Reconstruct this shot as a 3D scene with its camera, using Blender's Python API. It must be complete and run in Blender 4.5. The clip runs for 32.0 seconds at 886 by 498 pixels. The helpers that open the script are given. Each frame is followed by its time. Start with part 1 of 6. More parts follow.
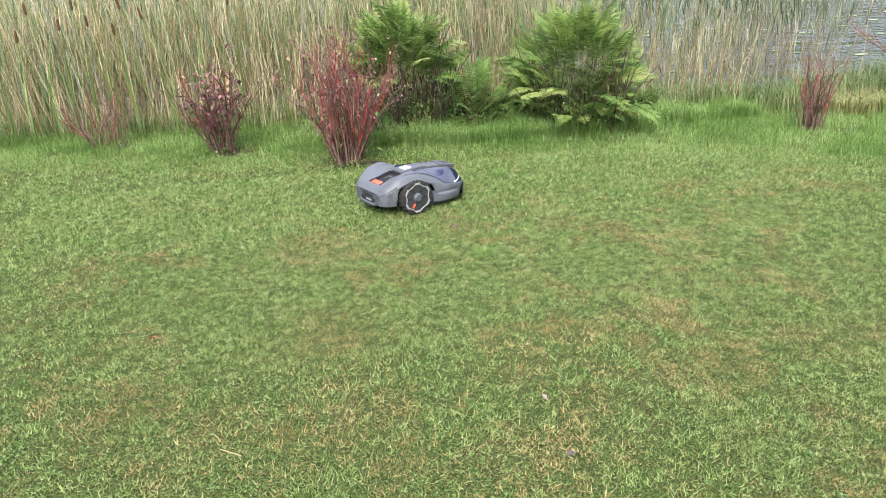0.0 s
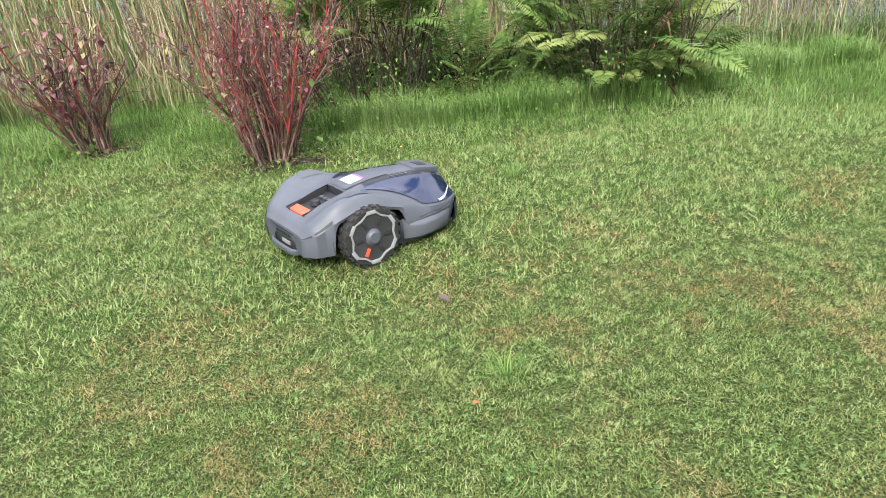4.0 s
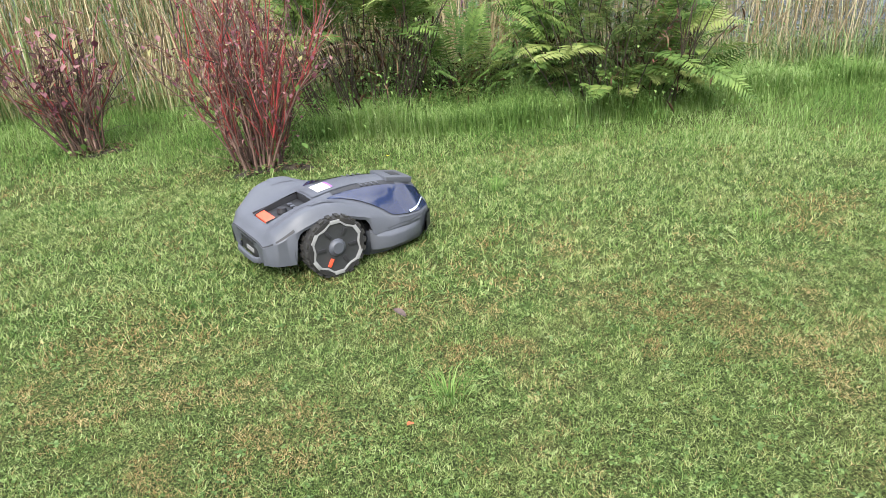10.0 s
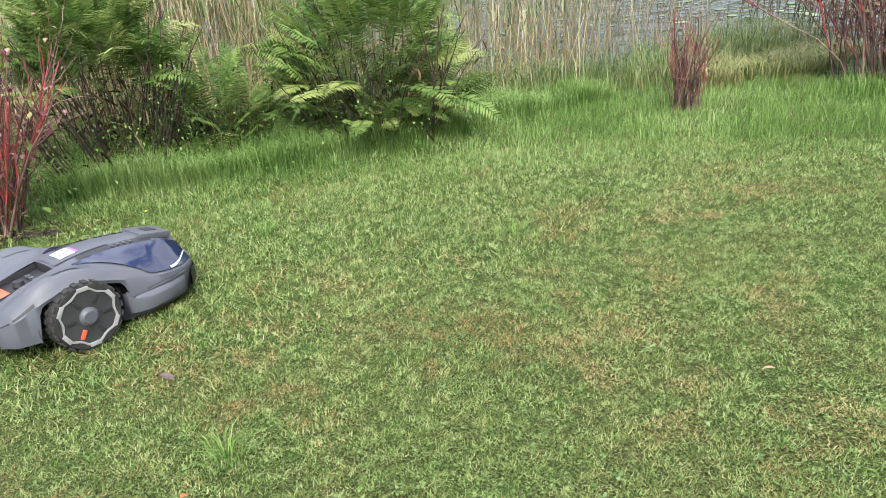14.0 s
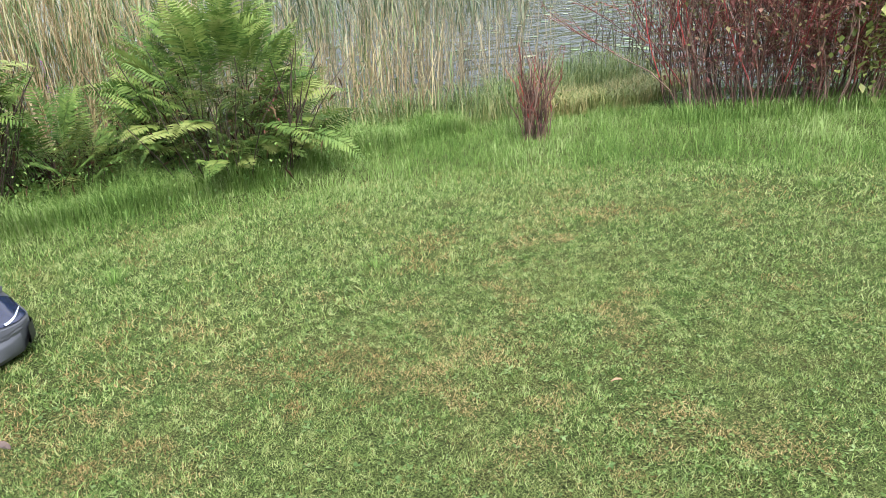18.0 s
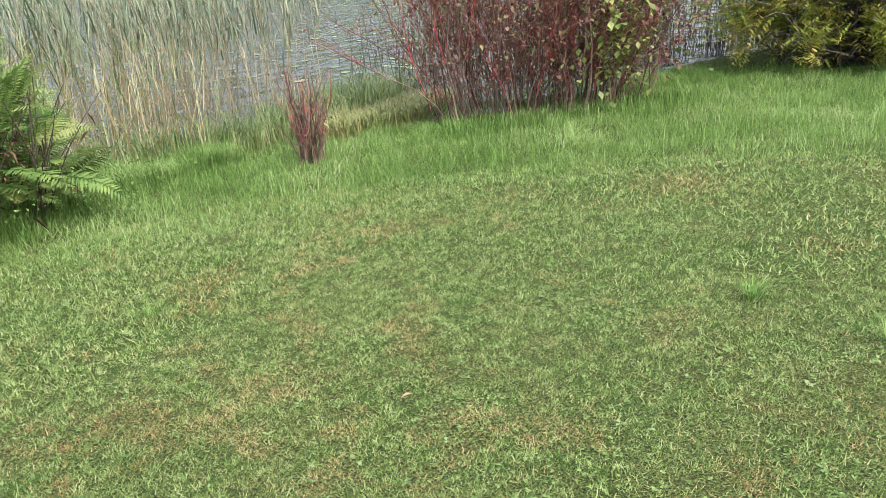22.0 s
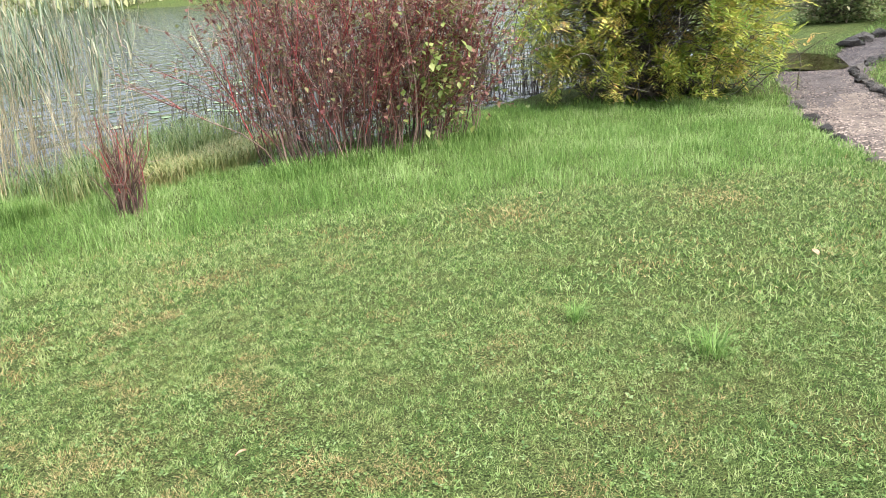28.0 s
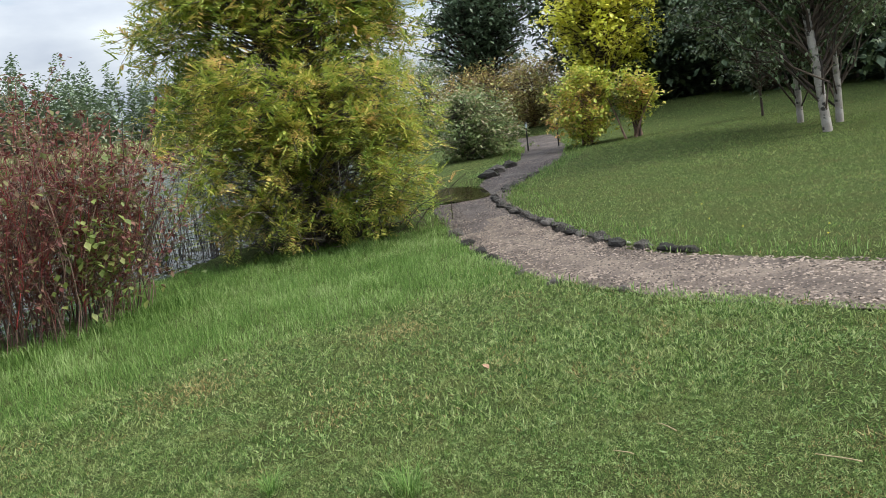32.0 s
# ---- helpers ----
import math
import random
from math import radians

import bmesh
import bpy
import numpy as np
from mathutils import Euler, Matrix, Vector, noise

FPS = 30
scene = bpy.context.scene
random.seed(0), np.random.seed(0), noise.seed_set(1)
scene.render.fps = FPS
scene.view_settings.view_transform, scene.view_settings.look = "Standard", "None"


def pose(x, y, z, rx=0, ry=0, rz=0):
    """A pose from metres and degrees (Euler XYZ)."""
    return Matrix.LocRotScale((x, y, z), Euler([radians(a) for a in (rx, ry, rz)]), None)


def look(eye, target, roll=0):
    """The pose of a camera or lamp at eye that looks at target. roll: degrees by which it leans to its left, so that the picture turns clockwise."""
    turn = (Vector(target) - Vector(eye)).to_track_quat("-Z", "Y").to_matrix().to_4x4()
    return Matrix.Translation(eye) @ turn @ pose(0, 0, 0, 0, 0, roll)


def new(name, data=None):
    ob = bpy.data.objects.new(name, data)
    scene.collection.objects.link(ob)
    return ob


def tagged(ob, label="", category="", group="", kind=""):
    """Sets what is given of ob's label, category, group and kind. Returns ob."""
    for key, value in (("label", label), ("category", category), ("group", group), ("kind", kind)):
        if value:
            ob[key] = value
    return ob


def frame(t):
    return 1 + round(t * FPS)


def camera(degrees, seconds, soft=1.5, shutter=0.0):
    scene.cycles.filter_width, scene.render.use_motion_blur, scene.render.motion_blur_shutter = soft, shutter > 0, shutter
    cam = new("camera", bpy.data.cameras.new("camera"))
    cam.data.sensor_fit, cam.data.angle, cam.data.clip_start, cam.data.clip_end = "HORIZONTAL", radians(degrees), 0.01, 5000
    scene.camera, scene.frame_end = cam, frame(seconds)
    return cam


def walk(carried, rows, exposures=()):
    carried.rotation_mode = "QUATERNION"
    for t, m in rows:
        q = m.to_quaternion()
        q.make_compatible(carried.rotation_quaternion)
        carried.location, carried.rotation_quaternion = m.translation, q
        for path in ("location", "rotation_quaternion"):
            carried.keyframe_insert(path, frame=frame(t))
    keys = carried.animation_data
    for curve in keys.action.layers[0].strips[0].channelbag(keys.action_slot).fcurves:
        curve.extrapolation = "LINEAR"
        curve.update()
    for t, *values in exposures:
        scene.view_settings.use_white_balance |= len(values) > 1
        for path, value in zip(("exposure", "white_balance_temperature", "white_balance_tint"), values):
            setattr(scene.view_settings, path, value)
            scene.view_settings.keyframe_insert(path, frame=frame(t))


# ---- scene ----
cam = camera(62.39, 32.0, soft=0.5)
# The walker's path: seconds, eye, target, roll.
PATH = [
    (0, (-0.566, -2.222, 1.795), (-0.195, -0.444, 0.956), -4.06),
    (0.5, (-0.497, -1.894, 1.728), (-0.071, -0.143, 0.86), -4.16),
    (1, (-0.456, -1.486, 1.663), (0.025, 0.237, 0.769), -3.88),
    (1.5, (-0.377, -1.098, 1.635), (0.106, 0.607, 0.708), -3.77),
    (2, (-0.342, -0.769, 1.494), (0.182, 0.918, 0.556), -4.46),
    (2.5, (-0.306, -0.464, 1.392), (0.232, 1.212, 0.443), -5.25),
    (4.5, (0.12, 0.073, 1.186), (0.414, 1.821, 0.261), -6.94),
    (5, (0.182, 0.078, 1.189), (0.42, 1.832, 0.257), -6.84),
    (5.5, (0.182, 0.074, 1.183), (0.37, 1.827, 0.239), -7.06),
    (6, (0.175, 0.083, 1.178), (0.326, 1.833, 0.221), -7.09),
    (6.5, (0.181, 0.091, 1.173), (0.316, 1.843, 0.217), -6.95),
    (7, (0.179, 0.089, 1.176), (0.3, 1.847, 0.229), -6.67),
    (7.5, (0.178, 0.08, 1.173), (0.275, 1.849, 0.244), -6.57),
    (8, (0.175, 0.068, 1.178), (0.25, 1.844, 0.261), -6.41),
    (8.5, (0.175, 0.058, 1.176), (0.241, 1.839, 0.268), -6.27),
    (9, (0.188, 0.054, 1.175), (0.263, 1.837, 0.272), -6.24),
    (9.5, (0.203, 0.053, 1.168), (0.353, 1.834, 0.27), -6.06),
    (10, (0.225, 0.051, 1.158), (0.541, 1.81, 0.26), -5.67),
    (10.5, (0.271, 0.038, 1.146), (0.744, 1.766, 0.256), -5.45),
    (11, (0.284, 0.026, 1.145), (0.855, 1.732, 0.272), -5.43),
    (11.5, (0.29, 0.024, 1.141), (0.926, 1.714, 0.282), -5.26),
    (12, (0.288, 0.023, 1.144), (0.981, 1.695, 0.292), -5.23),
    (12.5, (0.293, 0.028, 1.147), (1.036, 1.678, 0.297), -5.22),
    (13, (0.304, 0.036, 1.143), (1.096, 1.663, 0.291), -5.25),
    (13.5, (0.31, 0.032, 1.142), (1.136, 1.642, 0.289), -5.29),
    (15.5, (0.344, 0.045, 1.136), (1.302, 1.583, 0.289), -4.54),
    (16, (0.355, 0.034, 1.143), (1.376, 1.537, 0.307), -4.38),
    (16.5, (0.352, 0.021, 1.148), (1.43, 1.492, 0.327), -4.06),
    (17, (0.353, 0.012, 1.148), (1.467, 1.46, 0.336), -3.91),
    (17.5, (0.351, 0.001, 1.148), (1.484, 1.439, 0.344), -3.97),
    (18, (0.349, -0.008, 1.149), (1.506, 1.414, 0.35), -4.03),
    (18.5, (0.364, -0.023, 1.153), (1.593, 1.331, 0.344), -4.22),
    (19, (0.383, -0.024, 1.145), (1.713, 1.228, 0.331), -3.92),
    (19.5, (0.392, -0.026, 1.151), (1.808, 1.127, 0.336), -3.66),
    (20, (0.4, -0.033, 1.152), (1.86, 1.073, 0.347), -3.85),
    (20.5, (0.403, -0.036, 1.153), (1.887, 1.042, 0.356), -4.16),
    (21, (0.409, -0.04, 1.148), (1.919, 1.008, 0.361), -4.06),
    (21.5, (0.406, -0.049, 1.15), (1.929, 0.986, 0.368), -3.98),
    (22, (0.404, -0.049, 1.151), (1.937, 0.971, 0.37), -3.90),
    (22.5, (0.406, -0.053, 1.152), (1.951, 0.95, 0.373), -3.97),
    (23, (0.408, -0.057, 1.153), (1.958, 0.939, 0.375), -4.17),
    (23.5, (0.408, -0.058, 1.155), (1.966, 0.924, 0.376), -4.30),
    (24, (0.416, -0.06, 1.152), (1.993, 0.889, 0.371), -4.31),
    (24.5, (0.413, -0.065, 1.149), (2.009, 0.861, 0.377), -4.22),
    (26.5, (0.421, -0.069, 1.151), (2.057, 0.788, 0.384), -3.53),
    (27, (0.425, -0.075, 1.149), (2.079, 0.748, 0.383), -3.03),
    (27.5, (0.424, -0.078, 1.149), (2.102, 0.704, 0.391), -2.94),
    (28, (0.432, -0.084, 1.149), (2.187, 0.565, 0.443), -2.86),
    (28.5, (0.459, -0.114, 1.16), (2.316, 0.336, 0.567), -2.48),
    (29, (0.489, -0.146, 1.184), (2.419, 0.118, 0.733), -1.62),
    (29.5, (0.496, -0.158, 1.173), (2.437, 0.044, 0.738), -2.32),
    (30, (0.502, -0.175, 1.154), (2.441, -0.026, 0.685), -3.38),
    (30.5, (0.507, -0.178, 1.153), (2.447, -0.099, 0.675), -4.50),
    (31, (0.504, -0.193, 1.157), (2.454, -0.184, 0.712), -5.73),
    (31.5, (0.504, -0.208, 1.163), (2.46, -0.275, 0.754), -6.50),
    (32, (0.511, -0.22, 1.161), (2.468, -0.359, 0.777), -6.86),
]
EXPOSURES = [(0.0, 1.1, 6500, 10), (16.0, 1.02, 6500, 10), (24.0, 1.04, 6500, 10), (27.3, 1.18, 6500, 10), (28.2, 1.32, 6500, 9), (28.8, 0.94, 6500, 7), (29.6, 0.46, 6500, 5), (30.2, 0.53, 6500, 5), (31.0, 0.76, 6500, 5), (32.0, 0.38, 6500, 5)]
walk(cam, [(t, look(eye, target, roll)) for t, eye, target, roll in PATH], EXPOSURES)

# ---------------------------------------------------------------- light
world = bpy.data.worlds.new("sky")
scene.world = world
world.use_nodes = True
SUN_EL, SUN_AZ = radians(48), radians(200)
wn, wl = world.node_tree.nodes, world.node_tree.links
wn.clear()
w_out = wn.new("ShaderNodeOutputWorld")
w_bg = wn.new("ShaderNodeBackground")
w_sky = wn.new("ShaderNodeTexSky")
w_sky.sky_type = "NISHITA"
w_sky.sun_disc = False
w_sky.sun_elevation, w_sky.sun_rotation = SUN_EL, SUN_AZ
w_sky.dust_density = 2.0
# broken cloud cover over the blue
w_co = wn.new("ShaderNodeTexCoord")
w_map = wn.new("ShaderNodeMapping")
w_map.inputs["Scale"].default_value = (1.6, 1.6, 4.5)
w_noise = wn.new("ShaderNodeTexNoise")
w_noise.inputs["Scale"].default_value = 1.7
w_noise.inputs["Detail"].default_value = 7.0
w_ramp = wn.new("ShaderNodeValToRGB")
w_ramp.color_ramp.elements[0].position, w_ramp.color_ramp.elements[1].position = 0.34, 0.44
w_n2 = wn.new("ShaderNodeTexNoise")
w_n2.inputs["Scale"].default_value = 2.6
w_n2.inputs["Detail"].default_value = 6.0
w_r2 = wn.new("ShaderNodeValToRGB")
w_r2.color_ramp.elements[0].position, w_r2.color_ramp.elements[1].position = 0.3, 0.7
w_r2.color_ramp.elements[0].color = (4.0, 4.4, 5.4, 1)
w_r2.color_ramp.elements[1].color = (7.6, 7.9, 8.4, 1)
w_mix = wn.new("ShaderNodeMix")
w_mix.data_type = "RGBA"
wl.new(w_co.outputs["Generated"], w_map.inputs["Vector"])
wl.new(w_map.outputs["Vector"], w_noise.inputs["Vector"])
wl.new(w_map.outputs["Vector"], w_n2.inputs["Vector"])
wl.new(w_noise.outputs["Fac"], w_ramp.inputs["Fac"])
wl.new(w_n2.outputs["Fac"], w_r2.inputs["Fac"])
wl.new(w_ramp.outputs["Color"], w_mix.inputs["Factor"])
wl.new(w_sky.outputs["Color"], w_mix.inputs["A"])
wl.new(w_r2.outputs["Color"], w_mix.inputs["B"])
# an overcast sky is brighter overhead than at the horizon
w_sep, w_grad, w_mul = wn.new("ShaderNodeSeparateXYZ"), wn.new("ShaderNodeMapRange"), wn.new("ShaderNodeVectorMath")
w_grad.inputs["From Min"].default_value, w_grad.inputs["From Max"].default_value = 0.05, 0.9
w_grad.inputs["To Min"].default_value, w_grad.inputs["To Max"].default_value = 0.62, 1.95
w_mul.operation = "SCALE"
wl.new(w_co.outputs["Generated"], w_sep.inputs["Vector"])
wl.new(w_sep.outputs["Z"], w_grad.inputs["Value"])
wl.new(w_mix.outputs["Result"], w_mul.inputs[0])
wl.new(w_grad.outputs["Result"], w_mul.inputs["Scale"])
wl.new(w_mul.outputs["Vector"], w_bg.inputs["Color"])
wl.new(w_bg.outputs["Background"], w_out.inputs["Surface"])
w_bg.inputs["Strength"].default_value = 0.15

sun = new("sun", bpy.data.lights.new("sun", "SUN"))
sun.data.energy, sun.data.angle, sun.data.color = 3.0, radians(16), (1.0, 0.95, 0.87)
sun.matrix_world = look((math.sin(SUN_AZ) * math.cos(SUN_EL) * 30, math.cos(SUN_AZ) * math.cos(SUN_EL) * 30, math.sin(SUN_EL) * 30), (0, 0, 0))

# ---------------------------------------------------------------- materials
def material(name, stops, rough=0.6, scale=8.0, fine=60.0, bump=0.0, bump_scale=80.0, metal=0.0, island=0.0, per_object=0.0, detail=6.0, spec=0.5, translucent=0.0, coat=0.0, contrast=1.3):
    """A surface whose colour runs through stops by noise at two sizes, with grain, and by piece where island or per_object is given."""
    m = bpy.data.materials.new(name)
    m.use_nodes = True
    n, l = m.node_tree.nodes, m.node_tree.links
    b = n["Principled BSDF"]
    co = n.new("ShaderNodeTexCoord")
    n1, n2 = n.new("ShaderNodeTexNoise"), n.new("ShaderNodeTexNoise")
    n1.inputs["Scale"].default_value, n2.inputs["Scale"].default_value = scale, fine
    n1.inputs["Detail"].default_value, n2.inputs["Detail"].default_value = detail, 3.0
    l.new(co.outputs["Object"], n1.inputs["Vector"])
    l.new(co.outputs["Object"], n2.inputs["Vector"])
    mix = n.new("ShaderNodeMath")
    mix.operation = "MULTIPLY_ADD"
    mix.inputs[1].default_value = 0.35
    l.new(n2.outputs["Fac"], mix.inputs[0])
    off = n.new("ShaderNodeMath")
    off.operation = "MULTIPLY_ADD"
    off.inputs[1].default_value, off.inputs[2].default_value = contrast, 0.325 - 0.5 * contrast
    l.new(n1.outputs["Fac"], off.inputs[0])
    l.new(off.outputs[0], mix.inputs[2])
    fac = mix.outputs[0]
    for amount, node, out in ((island, "ShaderNodeNewGeometry", "Random Per Island"), (per_object, "ShaderNodeObjectInfo", "Random")):
        if amount:
            g = n.new(node)
            s = n.new("ShaderNodeMath")
            s.operation = "SUBTRACT"
            s.inputs[1].default_value = 0.5
            l.new(g.outputs[out], s.inputs[0])
            a = n.new("ShaderNodeMath")
            a.operation = "MULTIPLY_ADD"
            a.inputs[1].default_value = amount
            l.new(s.outputs[0], a.inputs[0])
            l.new(fac, a.inputs[2])
            fac = a.outputs[0]
    ramp = n.new("ShaderNodeValToRGB")
    e = ramp.color_ramp.elements
    e[0].position, e[1].position = 0.25, 0.9
    e[0].color, e[1].color = (*stops[0], 1), (*stops[-1], 1)
    for i, c in enumerate(stops[1:-1], 1):
        e.new(0.25 + 0.65 * i / (len(stops) - 1)).color = (*c, 1)
    l.new(fac, ramp.inputs["Fac"])
    l.new(ramp.outputs["Color"], b.inputs["Base Color"])
    b.inputs["Roughness"].default_value, b.inputs["Metallic"].default_value = rough, metal
    b.inputs["Specular IOR Level"].default_value = spec
    b.inputs["Coat Weight"].default_value = coat
    if bump:
        n3, bp = n.new("ShaderNodeTexNoise"), n.new("ShaderNodeBump")
        n3.inputs["Scale"].default_value = bump_scale
        n3.inputs["Detail"].default_value = 4.0
        bp.inputs["Strength"].default_value = bump
        bp.inputs["Distance"].default_value = 0.02
        l.new(co.outputs["Object"], n3.inputs["Vector"])
        l.new(n3.outputs["Fac"], bp.inputs["Height"])
        l.new(bp.outputs["Normal"], b.inputs["Normal"])
    if translucent:
        tr, ms = n.new("ShaderNodeBsdfTranslucent"), n.new("ShaderNodeMixShader")
        ms.inputs["Fac"].default_value = translucent
        l.new(ramp.outputs["Color"], tr.inputs["Color"])
        l.new(b.outputs["BSDF"], ms.inputs[1])
        l.new(tr.outputs["BSDF"], ms.inputs[2])
        l.new(ms.outputs["Shader"], n["Material Output"].inputs["Surface"])
    return m


def lawn_thatch():
    """Matted clippings, moss and earth between the blades: crossing strands a few millimetres wide, browner in some places than in others."""
    m = bpy.data.materials.new("lawn_thatch")
    m.use_nodes = True
    n, l = m.node_tree.nodes, m.node_tree.links
    b = n["Principled BSDF"]
    co = n.new("ShaderNodeTexCoord")

    def layer(scale, stretch, turn, detail=3.0):
        mp, no = n.new("ShaderNodeMapping"), n.new("ShaderNodeTexNoise")
        mp.inputs["Scale"].default_value = (*stretch, 1.0)
        mp.inputs["Rotation"].default_value = (0, 0, radians(turn))
        no.inputs["Scale"].default_value, no.inputs["Detail"].default_value = scale, detail
        no.inputs["Roughness"].default_value = 0.65
        l.new(co.outputs["Object"], mp.inputs["Vector"])
        l.new(mp.outputs["Vector"], no.inputs["Vector"])
        return no.outputs["Fac"]

    def calc(op, x, y, z=None):
        q = n.new("ShaderNodeMath")
        q.operation = op
        for i, v in enumerate((x, y, z)):
            if v is not None:
                if isinstance(v, (int, float)):
                    q.inputs[i].default_value = v
                else:
                    l.new(v, q.inputs[i])
        return q.outputs[0]

    strands = calc("MAXIMUM", calc("MAXIMUM", layer(1.0, (330, 75), 20), layer(1.0, (330, 75), 80)), layer(1.0, (330, 75), 140))
    grain = layer(150.0, (1, 1), 0, 5.0)
    mat_ = calc("MULTIPLY_ADD", strands, 1.6, calc("MULTIPLY_ADD", grain, 1.3, -1.07))
    ramp = n.new("ShaderNodeValToRGB")
    e = ramp.color_ramp.elements
    e[0].position, e[1].position = 0.30, 1.0
    e[0].color, e[1].color = (0.014, 0.020, 0.007, 1), (0.38, 0.40, 0.18, 1)
    for at, c in ((0.46, (0.046, 0.066, 0.020)), (0.63, (0.122, 0.162, 0.049)), (0.80, (0.225, 0.275, 0.094))):
        e.new(at).color = (*c, 1)
    l.new(mat_, ramp.inputs["Fac"])
    patch = calc("MULTIPLY_ADD", layer(2.2, (1, 1), 0, 6.0), 0.55, calc("MULTIPLY", layer(9.0, (1, 1), 30, 5.0), 0.45))
    brown = n.new("ShaderNodeMapRange")
    brown.inputs["From Min"].default_value, brown.inputs["From Max"].default_value = 0.47, 0.66
    brown.inputs["To Max"].default_value = 0.45
    l.new(patch, brown.inputs["Value"])
    straw_ = n.new("ShaderNodeValToRGB")
    e = straw_.color_ramp.elements
    e[0].position, e[1].position = 0.25, 0.9
    e[0].color, e[1].color = (0.022, 0.016, 0.008, 1), (0.38, 0.31, 0.15, 1)
    e.new(0.6).color = (0.115, 0.085, 0.036, 1)
    l.new(mat_, straw_.inputs["Fac"])
    mx = n.new("ShaderNodeMix")
    mx.data_type = "RGBA"
    l.new(brown.outputs["Result"], mx.inputs["Factor"])
    l.new(ramp.outputs["Color"], mx.inputs["A"])
    l.new(straw_.outputs["Color"], mx.inputs["B"])
    l.new(mx.outputs["Result"], b.inputs["Base Color"])
    bp = n.new("ShaderNodeBump")
    bp.inputs["Strength"].default_value, bp.inputs["Distance"].default_value = 0.9, 0.008
    l.new(mat_, bp.inputs["Height"])
    l.new(bp.outputs["Normal"], b.inputs["Normal"])
    b.inputs["Roughness"].default_value = 0.95
    b.inputs["Specular IOR Level"].default_value = 0.05
    return m


LAWN_SOIL = lawn_thatch()
LAWN_BLADE = material("lawn_blade", [(0.050, 0.098, 0.020), (0.135, 0.220, 0.052), (0.222, 0.306, 0.094), (0.345, 0.405, 0.175)], 0.6, 24.0, 80.0, island=0.95, contrast=2.1, translucent=0.3, spec=0.25)
def yellowed(m, tone, scale, low, high, most):
    """Turns the colour of a leaf towards tone in patches over the lawn."""
    n, l = m.node_tree.nodes, m.node_tree.links
    co, no, ra, mx = (n.new(k) for k in ("ShaderNodeTexCoord", "ShaderNodeTexNoise", "ShaderNodeMapRange", "ShaderNodeMix"))
    no.inputs["Scale"].default_value, no.inputs["Detail"].default_value, no.inputs["Roughness"].default_value = scale, 6.0, 0.62
    ra.inputs["From Min"].default_value, ra.inputs["From Max"].default_value, ra.inputs["To Max"].default_value = low, high, most
    mx.data_type = "RGBA"
    ramp = n["Color Ramp"].outputs["Color"]
    ends = [k.to_socket for k in ramp.links]
    l.new(co.outputs["Object"], no.inputs["Vector"])
    l.new(no.outputs["Fac"], ra.inputs["Value"])
    l.new(ra.outputs["Result"], mx.inputs["Factor"])
    l.new(ramp, mx.inputs["A"])
    mx.inputs["B"].default_value = (*tone, 1)
    for k in ends:
        l.new(mx.outputs["Result"], k)


yellowed(LAWN_BLADE, (0.28, 0.26, 0.105), 3.2, 0.48, 0.66, 0.28)
DRY_BLADE = material("dry_blade", [(0.17, 0.118, 0.048), (0.31, 0.225, 0.10), (0.46, 0.37, 0.19)], 0.8, 2.0, 9.0, island=0.9, translucent=0.25, spec=0.15)
LONG_BLADE = material("long_grass_blade", [(0.080, 0.160, 0.032), (0.145, 0.250, 0.055), (0.220, 0.335, 0.095), (0.33, 0.42, 0.175)], 0.6, 1.2, 6.0, island=0.7, translucent=0.35, spec=0.2)
CLOVER_LEAF = material("clover_leaf", [(0.072, 0.132, 0.028), (0.130, 0.205, 0.050), (0.20, 0.28, 0.088)], 0.55, 2.0, 20.0, island=0.9, translucent=0.25, spec=0.3)
BROAD_LEAF = material("broad_weed_leaf", [(0.075, 0.135, 0.04), (0.13, 0.20, 0.068), (0.22, 0.29, 0.125)], 0.7, 2.0, 30.0, island=0.9, translucent=0.25, spec=0.15)
REED_STEM = material("reed_stem", [(0.25, 0.18, 0.09), (0.43, 0.33, 0.19), (0.60, 0.51, 0.34)], 0.7, 2.0, 12.0, island=0.9)
REED_LEAF = material("reed_leaf", [(0.11, 0.17, 0.055), (0.19, 0.26, 0.10), (0.32, 0.35, 0.18), (0.47, 0.39, 0.22)], 0.6, 1.5, 8.0, island=0.9, translucent=0.3)
SEDGE = material("sedge_leaf", [(0.09, 0.15, 0.04), (0.17, 0.235, 0.075), (0.32, 0.32, 0.14)], 0.5, 2.0, 9.0, island=0.8, translucent=0.3)
CATTAIL = material("cattail_spike", [(0.06, 0.025, 0.012), (0.11, 0.045, 0.02)], 0.95, 20.0, 200.0, 0.4, 300.0)
RED_STEM = material("red_bark", [(0.13, 0.032, 0.026), (0.26, 0.037, 0.038), (0.42, 0.065, 0.066)], 0.5, 5.0, 40.0, island=0.6, per_object=0.7)
DULL_STEM = material("brown_bark", [(0.05, 0.030, 0.024), (0.14, 0.080, 0.062), (0.27, 0.175, 0.14)], 0.75, 6.0, 50.0, island=0.6, per_object=0.7)
DARK_BARK = material("dark_bark", [(0.02, 0.014, 0.01), (0.06, 0.04, 0.03), (0.11, 0.08, 0.06)], 0.85, 6.0, 60.0, 0.5, 60.0, island=0.5)
MAROON_LEAF = material("maroon_leaf", [(0.12, 0.042, 0.055), (0.22, 0.10, 0.115), (0.32, 0.18, 0.17), (0.29, 0.28, 0.12)], 0.7, 4.0, 25.0, island=0.8, translucent=0.25, spec=0.15)
